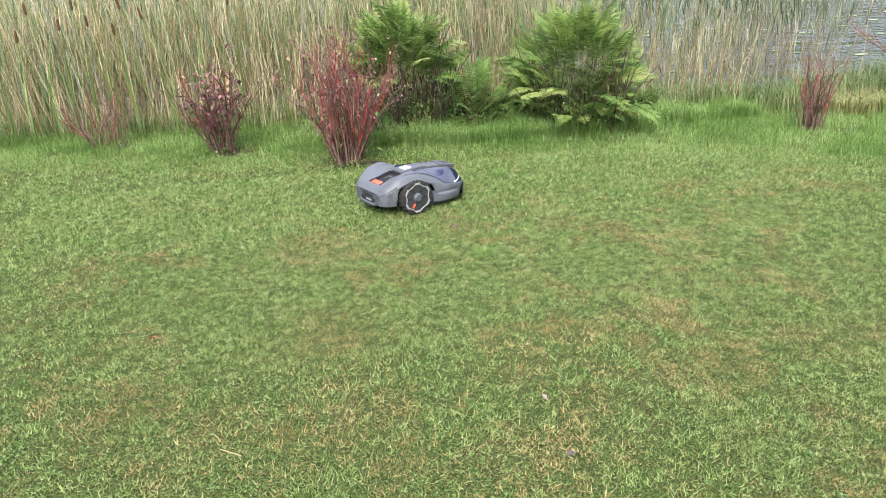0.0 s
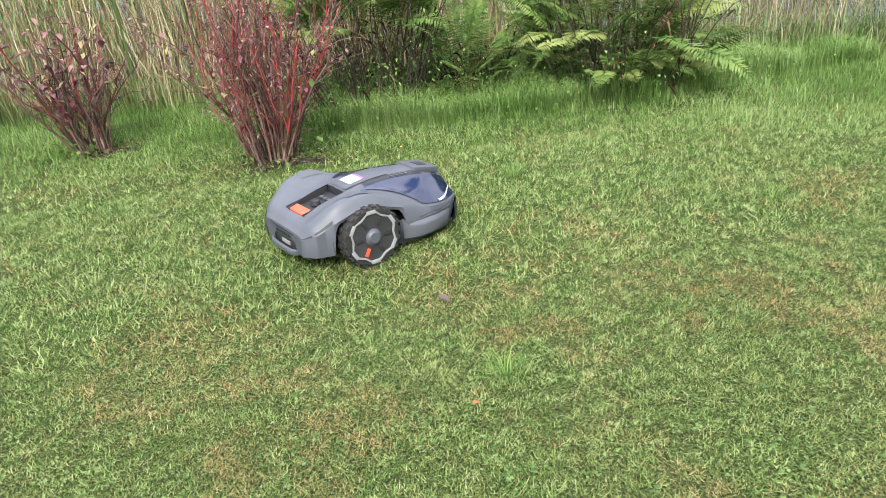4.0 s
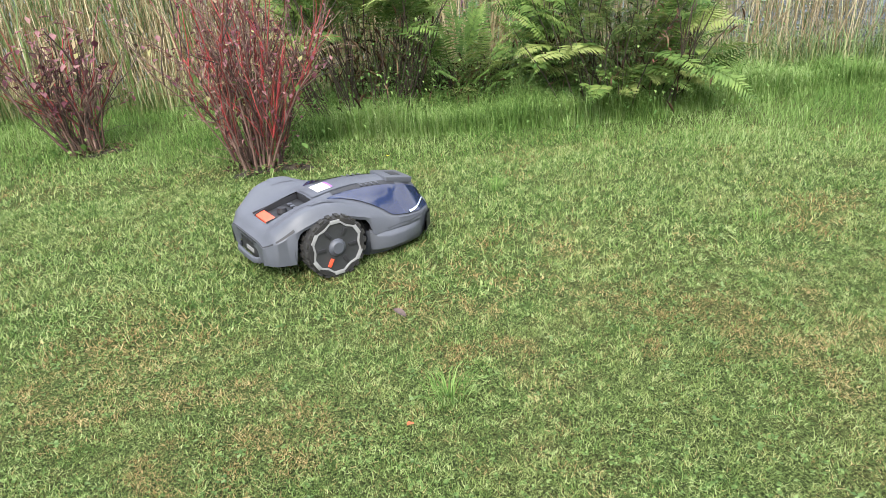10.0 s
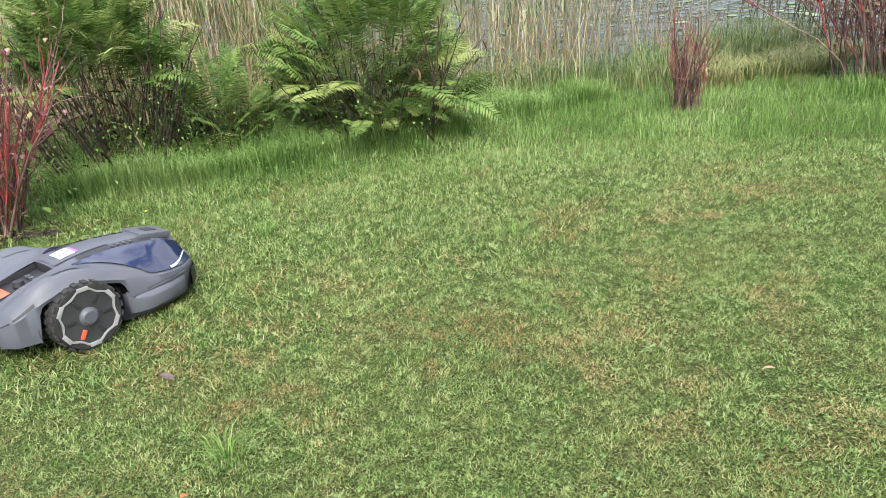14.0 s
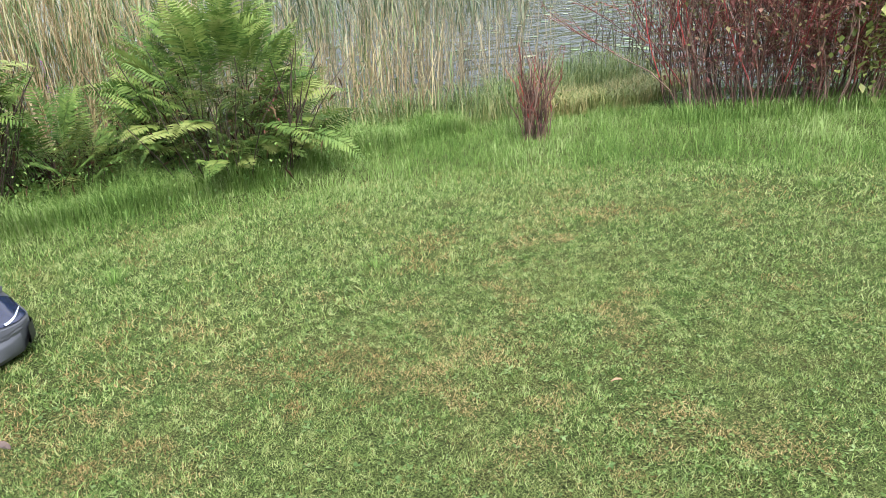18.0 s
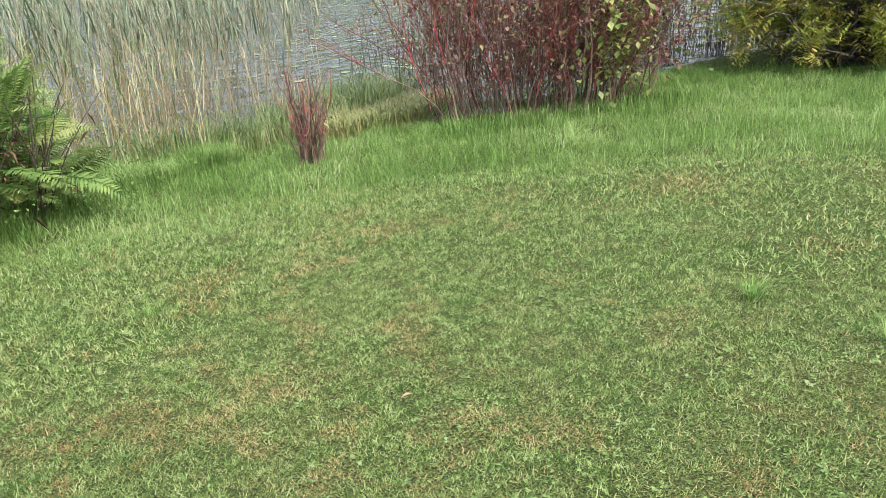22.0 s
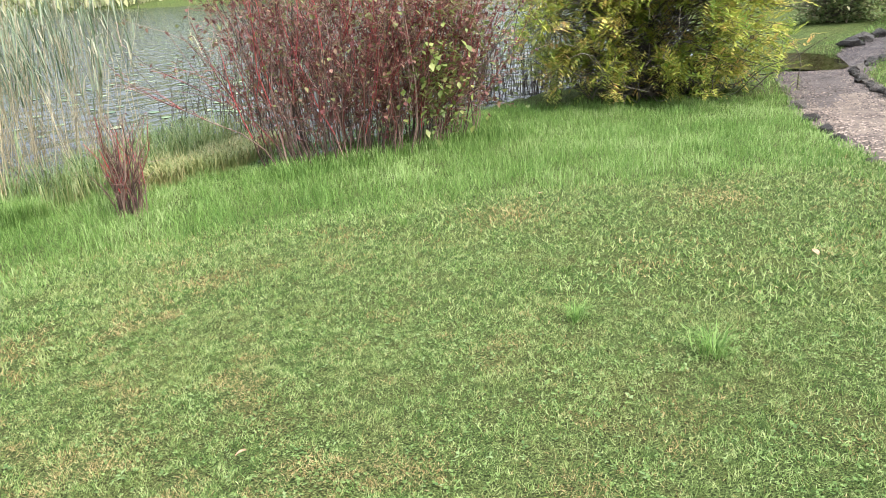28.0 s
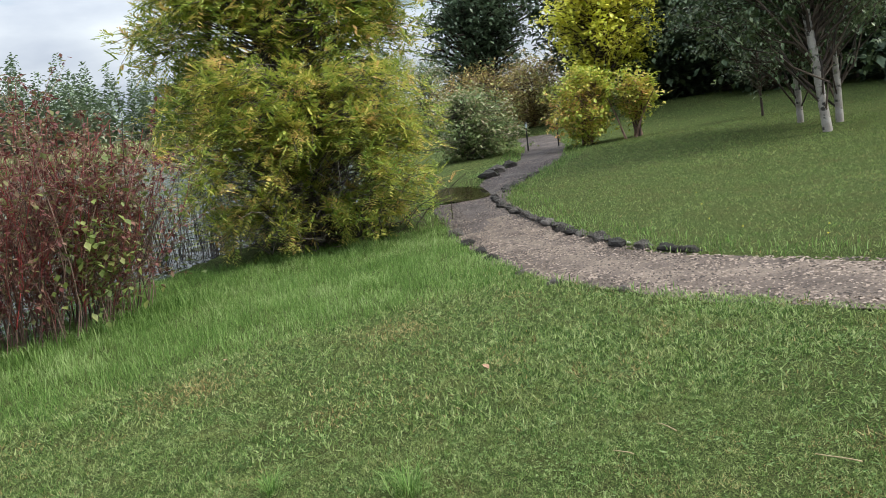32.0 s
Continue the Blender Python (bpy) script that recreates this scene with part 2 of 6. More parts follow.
AUTUMN_LEAF = material("autumn_leaf", [(0.15, 0.052, 0.050), (0.265, 0.120, 0.10), (0.30, 0.195, 0.13), (0.22, 0.235, 0.095)], 0.6, 3.0, 25.0, island=1.1, translucent=0.4, spec=0.25)
LIME_LEAF = material("lime_leaf", [(0.11, 0.15, 0.035), (0.20, 0.245, 0.06), (0.33, 0.34, 0.12)], 0.5, 5.0, 25.0, island=0.8, translucent=0.3)
FERN_LEAF = material("fern_frond", [(0.075, 0.138, 0.032), (0.142, 0.225, 0.053), (0.205, 0.28, 0.072), (0.265, 0.31, 0.10)], 0.6, 4.0, 30.0, island=0.25, per_object=0.8, translucent=0.3, spec=0.25)
WEED_LEAF = material("weed_leaf", [(0.062, 0.13, 0.03), (0.13, 0.22, 0.056), (0.22, 0.32, 0.10)], 0.75, 4.0, 25.0, island=0.9, translucent=0.3, spec=0.15)
DEAD_LEAF = material("dead_fern", [(0.035, 0.02, 0.013), (0.10, 0.06, 0.035), (0.22, 0.145, 0.09)], 0.85, 5.0, 40.0, island=0.9, spec=0.1)
CYPRESS_LEAF = material("feathery_yellow_leaf", [(0.27, 0.33, 0.055), (0.47, 0.485, 0.10), (0.60, 0.525, 0.145), (0.69, 0.43, 0.18)], 0.6, 3.5, 9.0, island=0.5, translucent=0.4, spec=0.2, contrast=2.2)
CYPRESS_DEEP = material("feathery_green_leaf", [(0.16, 0.245, 0.045), (0.31, 0.39, 0.085), (0.49, 0.51, 0.13)], 0.6, 3.0, 9.0, island=0.5, translucent=0.4, spec=0.2, contrast=2.0)
SOIL = material("bare_soil", [(0.016, 0.012, 0.009), (0.035, 0.026, 0.018), (0.065, 0.048, 0.033)], 0.95, 12.0, 90.0, 1.0, 90.0)
PURPLE = material("purple_petal", [(0.28, 0.06, 0.32), (0.45, 0.14, 0.48)], 0.6, 20.0, 80.0, island=0.6)
DANDELION = material("yellow_petal", [(0.75, 0.55, 0.02), (0.85, 0.68, 0.04)], 0.6, 40.0, 120.0)
# darker copy of the frond colour, painting the shade inside a fern mound
FERN_SHADED = material("shaded_inner_frond", [(0.066, 0.13, 0.03), (0.125, 0.21, 0.05), (0.20, 0.28, 0.075)], 0.6, 4.0, 30.0, island=0.7, translucent=0.3, spec=0.2)
PINK_TWIG = material("pinkish_twig", [(0.25, 0.105, 0.092), (0.39, 0.205, 0.175), (0.50, 0.335, 0.285)], 0.6, 5.0, 40.0, island=0.8)
OPEN_REED_LEAF = material("grey_reed_leaf", [(0.10, 0.14, 0.075), (0.175, 0.22, 0.13), (0.26, 0.30, 0.195), (0.38, 0.35, 0.24)], 0.6, 1.5, 8.0, island=0.9, translucent=0.3)
RUSSET_FERN = material("russet_fern", [(0.10, 0.03, 0.025), (0.20, 0.07, 0.055), (0.32, 0.16, 0.12)], 0.7, 4.0, 30.0, island=0.8)
OPEN_REED_STEM = material("grey_reed_stem", [(0.19, 0.16, 0.095), (0.32, 0.27, 0.17), (0.48, 0.41, 0.28)], 0.75, 2.0, 12.0, island=0.9)

# ---------------------------------------------------------------- the lie of the land
WATER = -0.50
SHORE_X = np.array([-400, -12, -4, 0, 2, 4, 5, 6.5, 7.2, 8.2, 9.5, 11, 12.2, 13.0, 14, 16, 20, 30, 60, 90, 400.0])
SHORE_Y = np.array([7.5, 7.2, 6.7, 6.3, 5.9, 5.5, 5.0, 5.3, 5.3, 4.2, 3.0, 1.9, 0.6, 0.0, 0.0, 0.2, 0.2, 1.0, 8, 22, 120.0])
EDGE_X = np.array([-30, -3.2, -1.1, 0.9, 1.9, 2.7, 3.4, 3.9, 4.3, 4.8, 5.1, 5.3, 5.5, 5.7, 6.0, 6.3, 40.0])
EDGE_Y = np.array([6.0, 5.0, 4.4, 3.85, 3.55, 3.25, 2.92, 2.5, 2.1, 1.45, 0.95, 0.45, -0.2, -0.9, -1.2, -1.25, -1.2])
PATH_C = [(1.0, -5.0), (2.2, -4.2), (3.1, -3.55), (4.0, -2.93), (4.65, -2.5), (5.3, -2.05), (6.1, -1.75), (7.3, -1.55), (9.0, -1.44), (11.0, -1.42), (12.2, -1.75), (13.4, -2.4), (14.6, -3.05), (16.0, -3.65), (17.4, -4.05), (19.0, -4.4), (22.0, -4.8)]
PATH_HALF = 0.46


def shore(x):
    return np.interp(x, SHORE_X, SHORE_Y)


def mown_edge(x):
    return np.interp(x, EDGE_X, EDGE_Y)


def smooth(a, b, x):
    t = np.clip((x - a) / (b - a), 0, 1)
    return t * t * (3 - 2 * t)


def height(x, y):
    """The height of the ground at x, y (arrays)."""
    x, y = np.asarray(x, float), np.asarray(y, float)
    z = -0.045 * np.clip(x, -20, 8) - 0.055 * np.clip(y, -14, 6.5)
    z = z + 0.015 * np.sin(1.3 * x + 0.4) * np.cos(1.1 * y)  * 0.6
    far_side = smooth(88, 98, 0.75 * x + y)
    wet = smooth(-0.15, 0.7, y - shore(x)) * (1 - far_side)
    z = z + smooth(15, 40, np.hypot(x, y)) * 0.3 * (y < shore(x) - 2)
    pool = np.exp(-(((x - 12.9) / 1.15) ** 4 + ((y + 1.5) / 0.50) ** 4))
    z = z - 0.16 * pool
    return z * (1 - wet) + (WATER - 0.5) * wet + far_side * 1.5


def path_off(x, y):
    """How far x, y lies from the middle of the gravel path."""
    best = np.full(np.shape(x), 1e9)
    for (ax, ay), (bx, by) in zip(PATH_C, PATH_C[1:]):
        dx, dy = bx - ax, by - ay
        t = np.clip(((x - ax) * dx + (y - ay) * dy) / (dx * dx + dy * dy), 0, 1)
        best = np.minimum(best, np.hypot(x - ax - t * dx, y - ay - t * dy))
    return best


def mesh_object(name, verts, faces, mat, parent=None, label="", smooth_shade=False):
    me = bpy.data.meshes.new(name)
    me.from_pydata([tuple(v) for v in verts], [], [tuple(f) for f in faces])
    me.materials.append(mat)
    if smooth_shade:
        me.polygons.foreach_set("use_smooth", [True] * len(me.polygons))
    ob = new(name, me)
    if parent:
        ob.parent = parent
    if label:
        ob["label"] = label
    return ob


gxs = np.concatenate([[-400, -150, -60, -30, -18, -12], np.arange(-9, 16, 0.22), np.arange(16, 32, 0.8), [34, 38, 44, 52, 62, 74, 90, 110, 140, 190, 260, 400]])
gys = np.concatenate([[-400, -200, -110, -70, -45, -30, -22], np.arange(-17, -6, 0.6), np.arange(-6, 9, 0.22), [9.5, 11, 14, 18, 24, 32, 40, 50, 60, 75, 90, 110, 140, 190, 260, 400]])
GX, GY = np.meshgrid(gxs, gys, indexing="ij")
GZ = height(GX, GY) - 0.05 * (1 - smooth(0.46, 0.62, path_off(GX, GY)))
ni, nj = GX.shape
idx = np.arange(ni * nj).reshape(ni, nj)
quads = np.stack([idx[:-1, :-1], idx[1:, :-1], idx[1:, 1:], idx[:-1, 1:]], -1).reshape(-1, 4)
ground = mesh_object("ground", np.stack([GX, GY, GZ], -1).reshape(-1, 3).tolist(), quads.tolist(), LAWN_SOIL, smooth_shade=True)
tagged(ground, "green lawn ground sloping gently to the lake shore", "ground", kind="structure")

# ---------------------------------------------------------------- builders of stems, blades and leaves
def rng_of(seed):
    return np.random.default_rng(seed)


def np_object(name, verts, tris, mat, parent=None, label="", kind=""):
    """One mesh object from arrays of corners and triangles."""
    me = bpy.data.meshes.new(name)
    verts, tris = np.asarray(verts, np.float32), np.asarray(tris, np.int32)
    me.vertices.add(len(verts))
    me.vertices.foreach_set("co", verts.ravel())
    me.loops.add(tris.size)
    me.loops.foreach_set("vertex_index", tris.ravel())
    me.polygons.add(len(tris))
    me.polygons.foreach_set("loop_start", np.arange(0, tris.size, 3, dtype=np.int32))
    me.materials.append(mat)
    me.update(calc_edges=True)
    ob = new(name, me)
    if kind:
        ob["kind"] = kind
    if parent:
        ob.parent = parent
    if label:
        ob["label"] = label
    return ob


def joined(parts):
    """Many (verts, tris) as one."""
    off, vs, ts = 0, [], []
    for v, t in parts:
        vs.append(v)
        ts.append(t + off)
        off += len(v)
    return np.concatenate(vs), np.concatenate(ts)


def blades(base, way, tall, wide, droop, lean):
    """Bent blades: base (n,3), compass way (n), height, width, droop and lean (n)."""
    n = len(base)
    d = np.stack([np.cos(way), np.sin(way), np.zeros(n)], -1)
    s = np.stack([-np.sin(way), np.cos(way), np.zeros(n)], -1) * (wide / 2)[:, None]
    up = np.array([0, 0, 1.0])
    mid = base + d * (lean * 0.4)[:, None] + up * (tall * 0.6)[:, None]
    tip = base + d * (lean * 1.0 + droop * 0.35)[:, None] + up * (tall - droop * 0.6)[:, None]
    v = np.stack([base - s, base + s, mid - s * 0.8, mid + s * 0.8, tip], 1).reshape(-1, 3)
    t = np.array([[0, 1, 3], [0, 3, 2], [2, 3, 4]])
    return v, (np.arange(n)[:, None, None] * 5 + t).reshape(-1, 3)


def spikes(base, way, tall, wide, lean):
    """Short straight blades, one triangle each."""
    n = len(base)
    d = np.stack([np.cos(way), np.sin(way), np.zeros(n)], -1)
    turn = np.stack([-np.sin(way * 3.7), np.cos(way * 3.7), np.zeros(n)], -1) * (wide / 2)[:, None]
    tip = base + d * lean[:, None] + np.array([0, 0, 1.0]) * tall[:, None]
    return np.stack([base - turn, base + turn, tip], 1).reshape(-1, 3), np.arange(3 * n).reshape(-1, 3)


def leaves(pos, way, size, wide=0.5, cup=0.15):
    """Diamond leaves folded along the middle: pos (n,3), way (n,3) towards the tip, size (n)."""
    n = len(pos)
    way = way / (np.linalg.norm(way, axis=1, keepdims=True) + 1e-9)
    side = np.cross(way, [0.12, 0.2, 1.0])
    side /= np.linalg.norm(side, axis=1, keepdims=True) + 1e-9
    nor = np.cross(side, way)
    sz = np.asarray(size)[:, None]
    a, b = pos, pos + way * sz
    m = pos + way * sz * 0.45
    l, r = m - side * sz * wide / 2 + nor * sz * cup, m + side * sz * wide / 2 + nor * sz * cup
    v = np.stack([a, l, b, r], 1).reshape(-1, 3)
    return v, (np.arange(n)[:, None, None] * 4 + np.array([[0, 2, 1], [0, 3, 2]])).reshape(-1, 3)


def tubes(p0, p1, r0, r1, sides=4):
    """Tapered sticks from p0 to p1 (n,3)."""
    p0, p1 = np.asarray(p0, float), np.asarray(p1, float)
    n = len(p0)
    d = p1 - p0
    d /= np.linalg.norm(d, axis=1, keepdims=True) + 1e-9
    u = np.cross(d, np.where(np.abs(d[:, 2:3]) > 0.9, [[1.0, 0, 0]], [[0, 0, 1.0]]))
    u /= np.linalg.norm(u, axis=1, keepdims=True) + 1e-9
    w = np.cross(d, u)
    ang = np.arange(sides) * 2 * math.pi / sides
    ring = u[:, None] * np.cos(ang)[None, :, None] + w[:, None] * np.sin(ang)[None, :, None]
    v = np.concatenate([p0[:, None] + ring * np.reshape(r0, (-1, 1, 1)), p1[:, None] + ring * np.reshape(r1, (-1, 1, 1))], 1).reshape(-1, 3)
    k = np.arange(sides)
    j = (k + 1) % sides
    t = np.concatenate([np.stack([k, j, j + sides], -1), np.stack([k, j + sides, k + sides], -1)])
    return v, (np.arange(n)[:, None, None] * 2 * sides + t).reshape(-1, 3)


def strand(start, way, length, segs, wander, rise, rng):
    """Crooked lines: start (n,3), way (n,3). Returns points (n, segs+1, 3)."""
    pts = [start]
    d = way / np.linalg.norm(way, axis=1, keepdims=True)
    for _ in range(segs):
        d = d + rng.normal(0, wander, d.shape)
        d[:, 2] += rise
        d /= np.linalg.norm(d, axis=1, keepdims=True)
        pts.append(pts[-1] + d * (np.asarray(length) / segs)[:, None])
    return np.stack(pts, 1)


def strand_tubes(pts, r0, r1, sides=4):
    """One unbroken tapered tube along each crooked line."""
    n, k = pts.shape[0], pts.shape[1]
    f = np.linspace(0, 1, k)
    r = np.broadcast_to(np.reshape(r0, (-1, 1)) * (1 - f) + np.reshape(r1, (-1, 1)) * f, (n, k))
    d = np.gradient(pts, axis=1)
    d = d / (np.linalg.norm(d, axis=2, keepdims=True) + 1e-9)
    ref = np.where(np.abs(d[:, :1, 2:3]) > 0.9, [[[1.0, 0, 0]]], [[[0, 0, 1.0]]])
    u = np.cross(d, np.broadcast_to(ref, d.shape))
    u /= np.linalg.norm(u, axis=2, keepdims=True) + 1e-9
    w = np.cross(d, u)
    a = np.arange(sides) * 2 * math.pi / sides
    v = pts[:, :, None] + (u[:, :, None] * np.cos(a)[:, None] + w[:, :, None] * np.sin(a)[:, None]) * r[:, :, None, None]
    q = np.arange(sides)
    p = (q + 1) % sides
    one = np.concatenate([np.stack([q, p, p + sides], -1), np.stack([q, p + sides, q + sides], -1)])
    t = (np.arange(k - 1)[:, None, None] * sides + one).reshape(-1, 3)
    return v.reshape(-1, 3), (np.arange(n)[:, None, None] * k * sides + t).reshape(-1, 3)


def on_ground(x, y, lift=0.0):
    return np.stack([x, y, height(x, y) + lift], -1)


def empty(name, x, y, label, category, group="", z=None):
    ob = new(name)
    ob.empty_display_size = 0.1
    ob.location = (x, y, float(height(x, y)) if z is None else z)
    tagged(ob, label, category, group)
    return ob


def under(parent, v):
    """Corners of the world as seen from a thing's base."""
    return v - np.array(parent.location)

# ---------------------------------------------------------------- lake
def lake_water(name):
    m = bpy.data.materials.new(name)
    m.use_nodes = True
    n, l = m.node_tree.nodes, m.node_tree.links
    b = n["Principled BSDF"]
    b.inputs["Base Color"].default_value = (0.025, 0.032, 0.028, 1)
    b.inputs["Roughness"].default_value = 0.06
    b.inputs["IOR"].default_value = 1.333
    co, mp = n.new("ShaderNodeTexCoord"), n.new("ShaderNodeMapping")
    mp.inputs["Rotation"].default_value = (0, 0, radians(-35))
    mp.inputs["Scale"].default_value = (0.9, 1.5, 1)
    no, bp = n.new("ShaderNodeTexNoise"), n.new("ShaderNodeBump")
    no.inputs["Scale"].default_value = 2.0
    no.inputs["Detail"].default_value = 3.0
    bp.inputs["Strength"].default_value, bp.inputs["Distance"].default_value = 1.0, 0.16
    l.new(co.outputs["Object"], mp.inputs["Vector"])
    l.new(mp.outputs["Vector"], no.inputs["Vector"])
    l.new(no.outputs["Fac"], bp.inputs["Height"])
    l.new(bp.outputs["Normal"], b.inputs["Normal"])
    return m


LAKE = lake_water("lake_water")
lake = mesh_object("lake_water", [(-400, -3, WATER), (400, -3, WATER), (400, 400, WATER), (-400, 400, WATER)], [(0, 1, 2, 3)], LAKE)
tagged(lake, "rippled grey lake water behind the reeds", "water", kind="structure")

# ---------------------------------------------------------------- mown lawn
rng = rng_of(11)


def field(n, x0, x1, y0, y1):
    return rng.uniform(x0, x1, n), rng.uniform(y0, y1, n)


def patchy(x, y, s, seed):
    """A smooth value from 0 to 1 over the plan, with patches about s metres wide."""
    r = rng_of(seed)
    v = np.zeros(np.shape(x))
    for k in range(9):
        a, f, p = r.uniform(0, 6.28), r.uniform(0.6, 1.8) / s, r.uniform(0, 6.28)
        v = v + np.sin((x * math.cos(a) + y * math.sin(a)) * 6.28 * f / 1.6 + p)
    return 1 / (1 + np.exp(-1.1 * v))


def mottle(x, y, s, seed):
    """Random spots about s metres wide over the plan, from 0 to 1, with no run in any way."""
    g = rng_of(seed).random((211, 223))
    u, v = np.asarray(x) / s + 400.3, np.asarray(y) / s + 400.7
    i, j = np.floor(u).astype(int), np.floor(v).astype(int)
    a, b = u - i, v - j
    a, b = a * a * (3 - 2 * a), b * b * (3 - 2 * b)
    at_ = lambda p, q: g[p % 211, q % 223]
    return (at_(i, j) * (1 - a) + at_(i + 1, j) * a) * (1 - b) + (at_(i, j + 1) * (1 - a) + at_(i + 1, j + 1) * a) * b


def is_lawn(x, y, margin=0.0):
    near = (y < mown_edge(x) + margin) & (path_off(x, y) > PATH_HALF + 0.05)
    return near


def lawn_patch(n, x0, x1, y0, y1, wide, keep=None):
    x, y = field(n, x0, x1, y0, y1)
    k = is_lawn(x, y, 0.65)
    if keep is not None:
        k &= keep(x, y)
    x, y = x[k], y[k]
    return x, y, np.full(len(x), wide)


zones = [
    lawn_patch(380000, -1.5, 2.9, 0.6, 2.2, 0.0032),
    lawn_patch(30000, -2.5, -1.5, 0.6, 2.2, 0.0042),
    lawn_patch(40000, 2.9, 4.0, 0.5, 2.2, 0.0042),
    lawn_patch(210000, -2.5, 4.0, 2.2, 3.9, 0.0053),
    lawn_patch(105000, -2.4, 0.8, -1.6, 0.6, 0.0046),
    lawn_patch(215000, 0.8, 3.3, -1.6, 0.6, 0.0034),
    lawn_patch(60000, 0.9, 4.4, -3.6, -0.6, 0.0064, lambda x, y: (y < -1.6) | (x > 3.1)),
    lawn_patch(120000, 3.3, 6.6, -2.2, 3.0, 0.0070, lambda x, y: (x > 4.0) | (y < 0.5)),
    lawn_patch(55000, -5.0, -2.5, 0.5, 6.0, 0.0070),
    lawn_patch(65000, -2.8, 3.0, 3.6, 5.2, 0.0070),
    lawn_patch(150000, 4.5, 16.0, -9.0, -1.5, 0.0065, lambda x, y: y < -1.9),
    lawn_patch(30000, 10, 26.0, -16.0, -4.0, 0.014),
]
LX, LY, LW = (np.concatenate([z[i] for z in zones]) for i in range(3))
# thin places between the clumps let the dark thatch show
thick = rng.random(len(LX)) < np.clip(0.22 + 1.25 * (mottle(LX, LY, 0.04, 9) - 0.22) + 0.5 * mottle(LX, LY, 0.016, 10), 0.06, 1)
# the lawn beyond the path is mossier, with thin and thick places
beyond = (LX > 4.4) & (LY < -1.7)
thick &= ~beyond | (rng.random(len(LX)) < 0.25 + 1.0 * mottle(LX, LY, 0.55, 16) * (0.3 + mottle(LX, LY, 0.16, 17)))
LX, LY, LW = LX[thick], LY[thick], LW[thick]
straw = np.clip((mottle(LX, LY, 0.42, 3) * 0.4 + mottle(LX, LY, 0.13, 4) * 0.4 + mottle(LX, LY, 0.045, 5) * 0.2 - 0.53) * 5.0, 0.05, 0.8)
straw = straw * (1 - 0.6 * smooth(1.8, 3.2, LX - 0.6 * LY)) * (1 - 0.55 * smooth(2.1, 2.9, LY)) * np.where((LX > 6.4) | (LY < -2.4), 0.5, 1.0)
straw = straw + 0.10 * (1 - smooth(1.2, 2.4, LX)) * (1 - smooth(1.8, 2.4, LY)) * smooth(0.3, 0.7, mottle(LX, LY, 0.11, 6))
for px_, py_, pr_ in ((-0.41, 2.15, 0.28), (0.15, 1.62, 0.14), (-0.49, 0.83, 0.30), (0.45, 2.15, 0.18), (-1.0, 0.2, 0.25), (4.6, 1.0, 0.3), (5.0, -0.2, 0.25)):
    straw = np.maximum(straw, 0.8 * np.exp(-((LX - px_) ** 2 + (LY - py_) ** 2) / pr_ ** 2))
is_dry = rng.random(len(LX)) < straw
for name, sel, mat, label in (("lawn_grass", ~is_dry, LAWN_BLADE, "short mown green grass of the lawn"), ("dry_grass", is_dry, DRY_BLADE, "dry straw-coloured grass scattered in the lawn")):
    x, y, w = LX[sel], LY[sel], LW[sel]
    n = len(x)
    k = np.maximum(w / 0.0036, 0.9)
    lush = 0.40 + 0.3 * mottle(x, y, 0.3, 5) + 0.9 * mottle(x, y, 0.04, 9) + 0.5 * mottle(x, y, 0.016, 10)
    tall = rng.uniform(0.004, 0.017, n) * lush * np.minimum(k, 1.6) * (0.75 if sel is is_dry else 1.0)
    lean = rng.uniform(0.002, 0.030, n) * np.minimum(k, 1.7)
    way = rng.uniform(0, 6.283, n)
    w = w * rng.uniform(0.65, 1.35, n)
    base = on_ground(x, y, -0.004)
    bent = rng.random(n) < 0.06
    v, t = joined([spikes(base[~bent], way[~bent], tall[~bent], w[~bent], lean[~bent]), blades(base[bent], way[bent], tall[bent], w[bent] * 0.8, tall[bent] * 0.5, lean[bent])])
    ob = np_object(name, v, t, mat)
    tagged(ob, label, "grass", kind="stuff")

# clover and small broad leaves among the blades
x, y = field(46000, -2.0, 5.2, -2.4, 3.8)
k = is_lawn(x, y) & (rng.random(len(x)) < patchy(x, y, 0.5, 8) ** 1.1 * 0.85)
x, y = x[k], y[k]
n = len(x)
a = rng.uniform(0, 6.283, n)
pos = on_ground(x, y, 0.0)
pos[:, 2] += rng.uniform(0.008, 0.026, n)
parts = []
for turn in (0, 2.09, 4.19):
    parts.append(leaves(pos, np.stack([np.cos(a + turn), np.sin(a + turn), rng.uniform(-0.1, 0.5, n)], -1), rng.uniform(0.0045, 0.0105, n), 0.95, 0.1))
ob = np_object("clover", *joined(parts), CLOVER_LEAF)
tagged(ob, "small clover leaves growing through the lawn", "clover", kind="stuff")

# pale broad-leaved weeds, larger than the clover, lying open between the blades
x, y = field(3400, -2.0, 5.2, -2.4, 3.8)
k = is_lawn(x, y) & (rng.random(len(x)) < 0.25 + 0.75 * mottle(x, y, 0.4, 15))
x, y = x[k], y[k]
n = len(x)
a = rng.uniform(0, 6.283, n)
size = rng.uniform(0.008, 0.020, n)
parts = []
for turn in (0, 1.9, 3.5, 5.0):
    pos = on_ground(x, y, 0.0)
    pos[:, 2] += rng.uniform(0.007, 0.018, n)
    some = rng.random(n) < (1.0 if turn == 0 else 0.55)
    v, t = leaves(pos, np.stack([np.cos(a + turn), np.sin(a + turn), rng.uniform(-0.15, 0.4, n)], -1), size, 0.62, 0.06)
    parts.append((v.reshape(n, 4, 3)[some].reshape(-1, 3), t[:2 * int(some.sum())]))
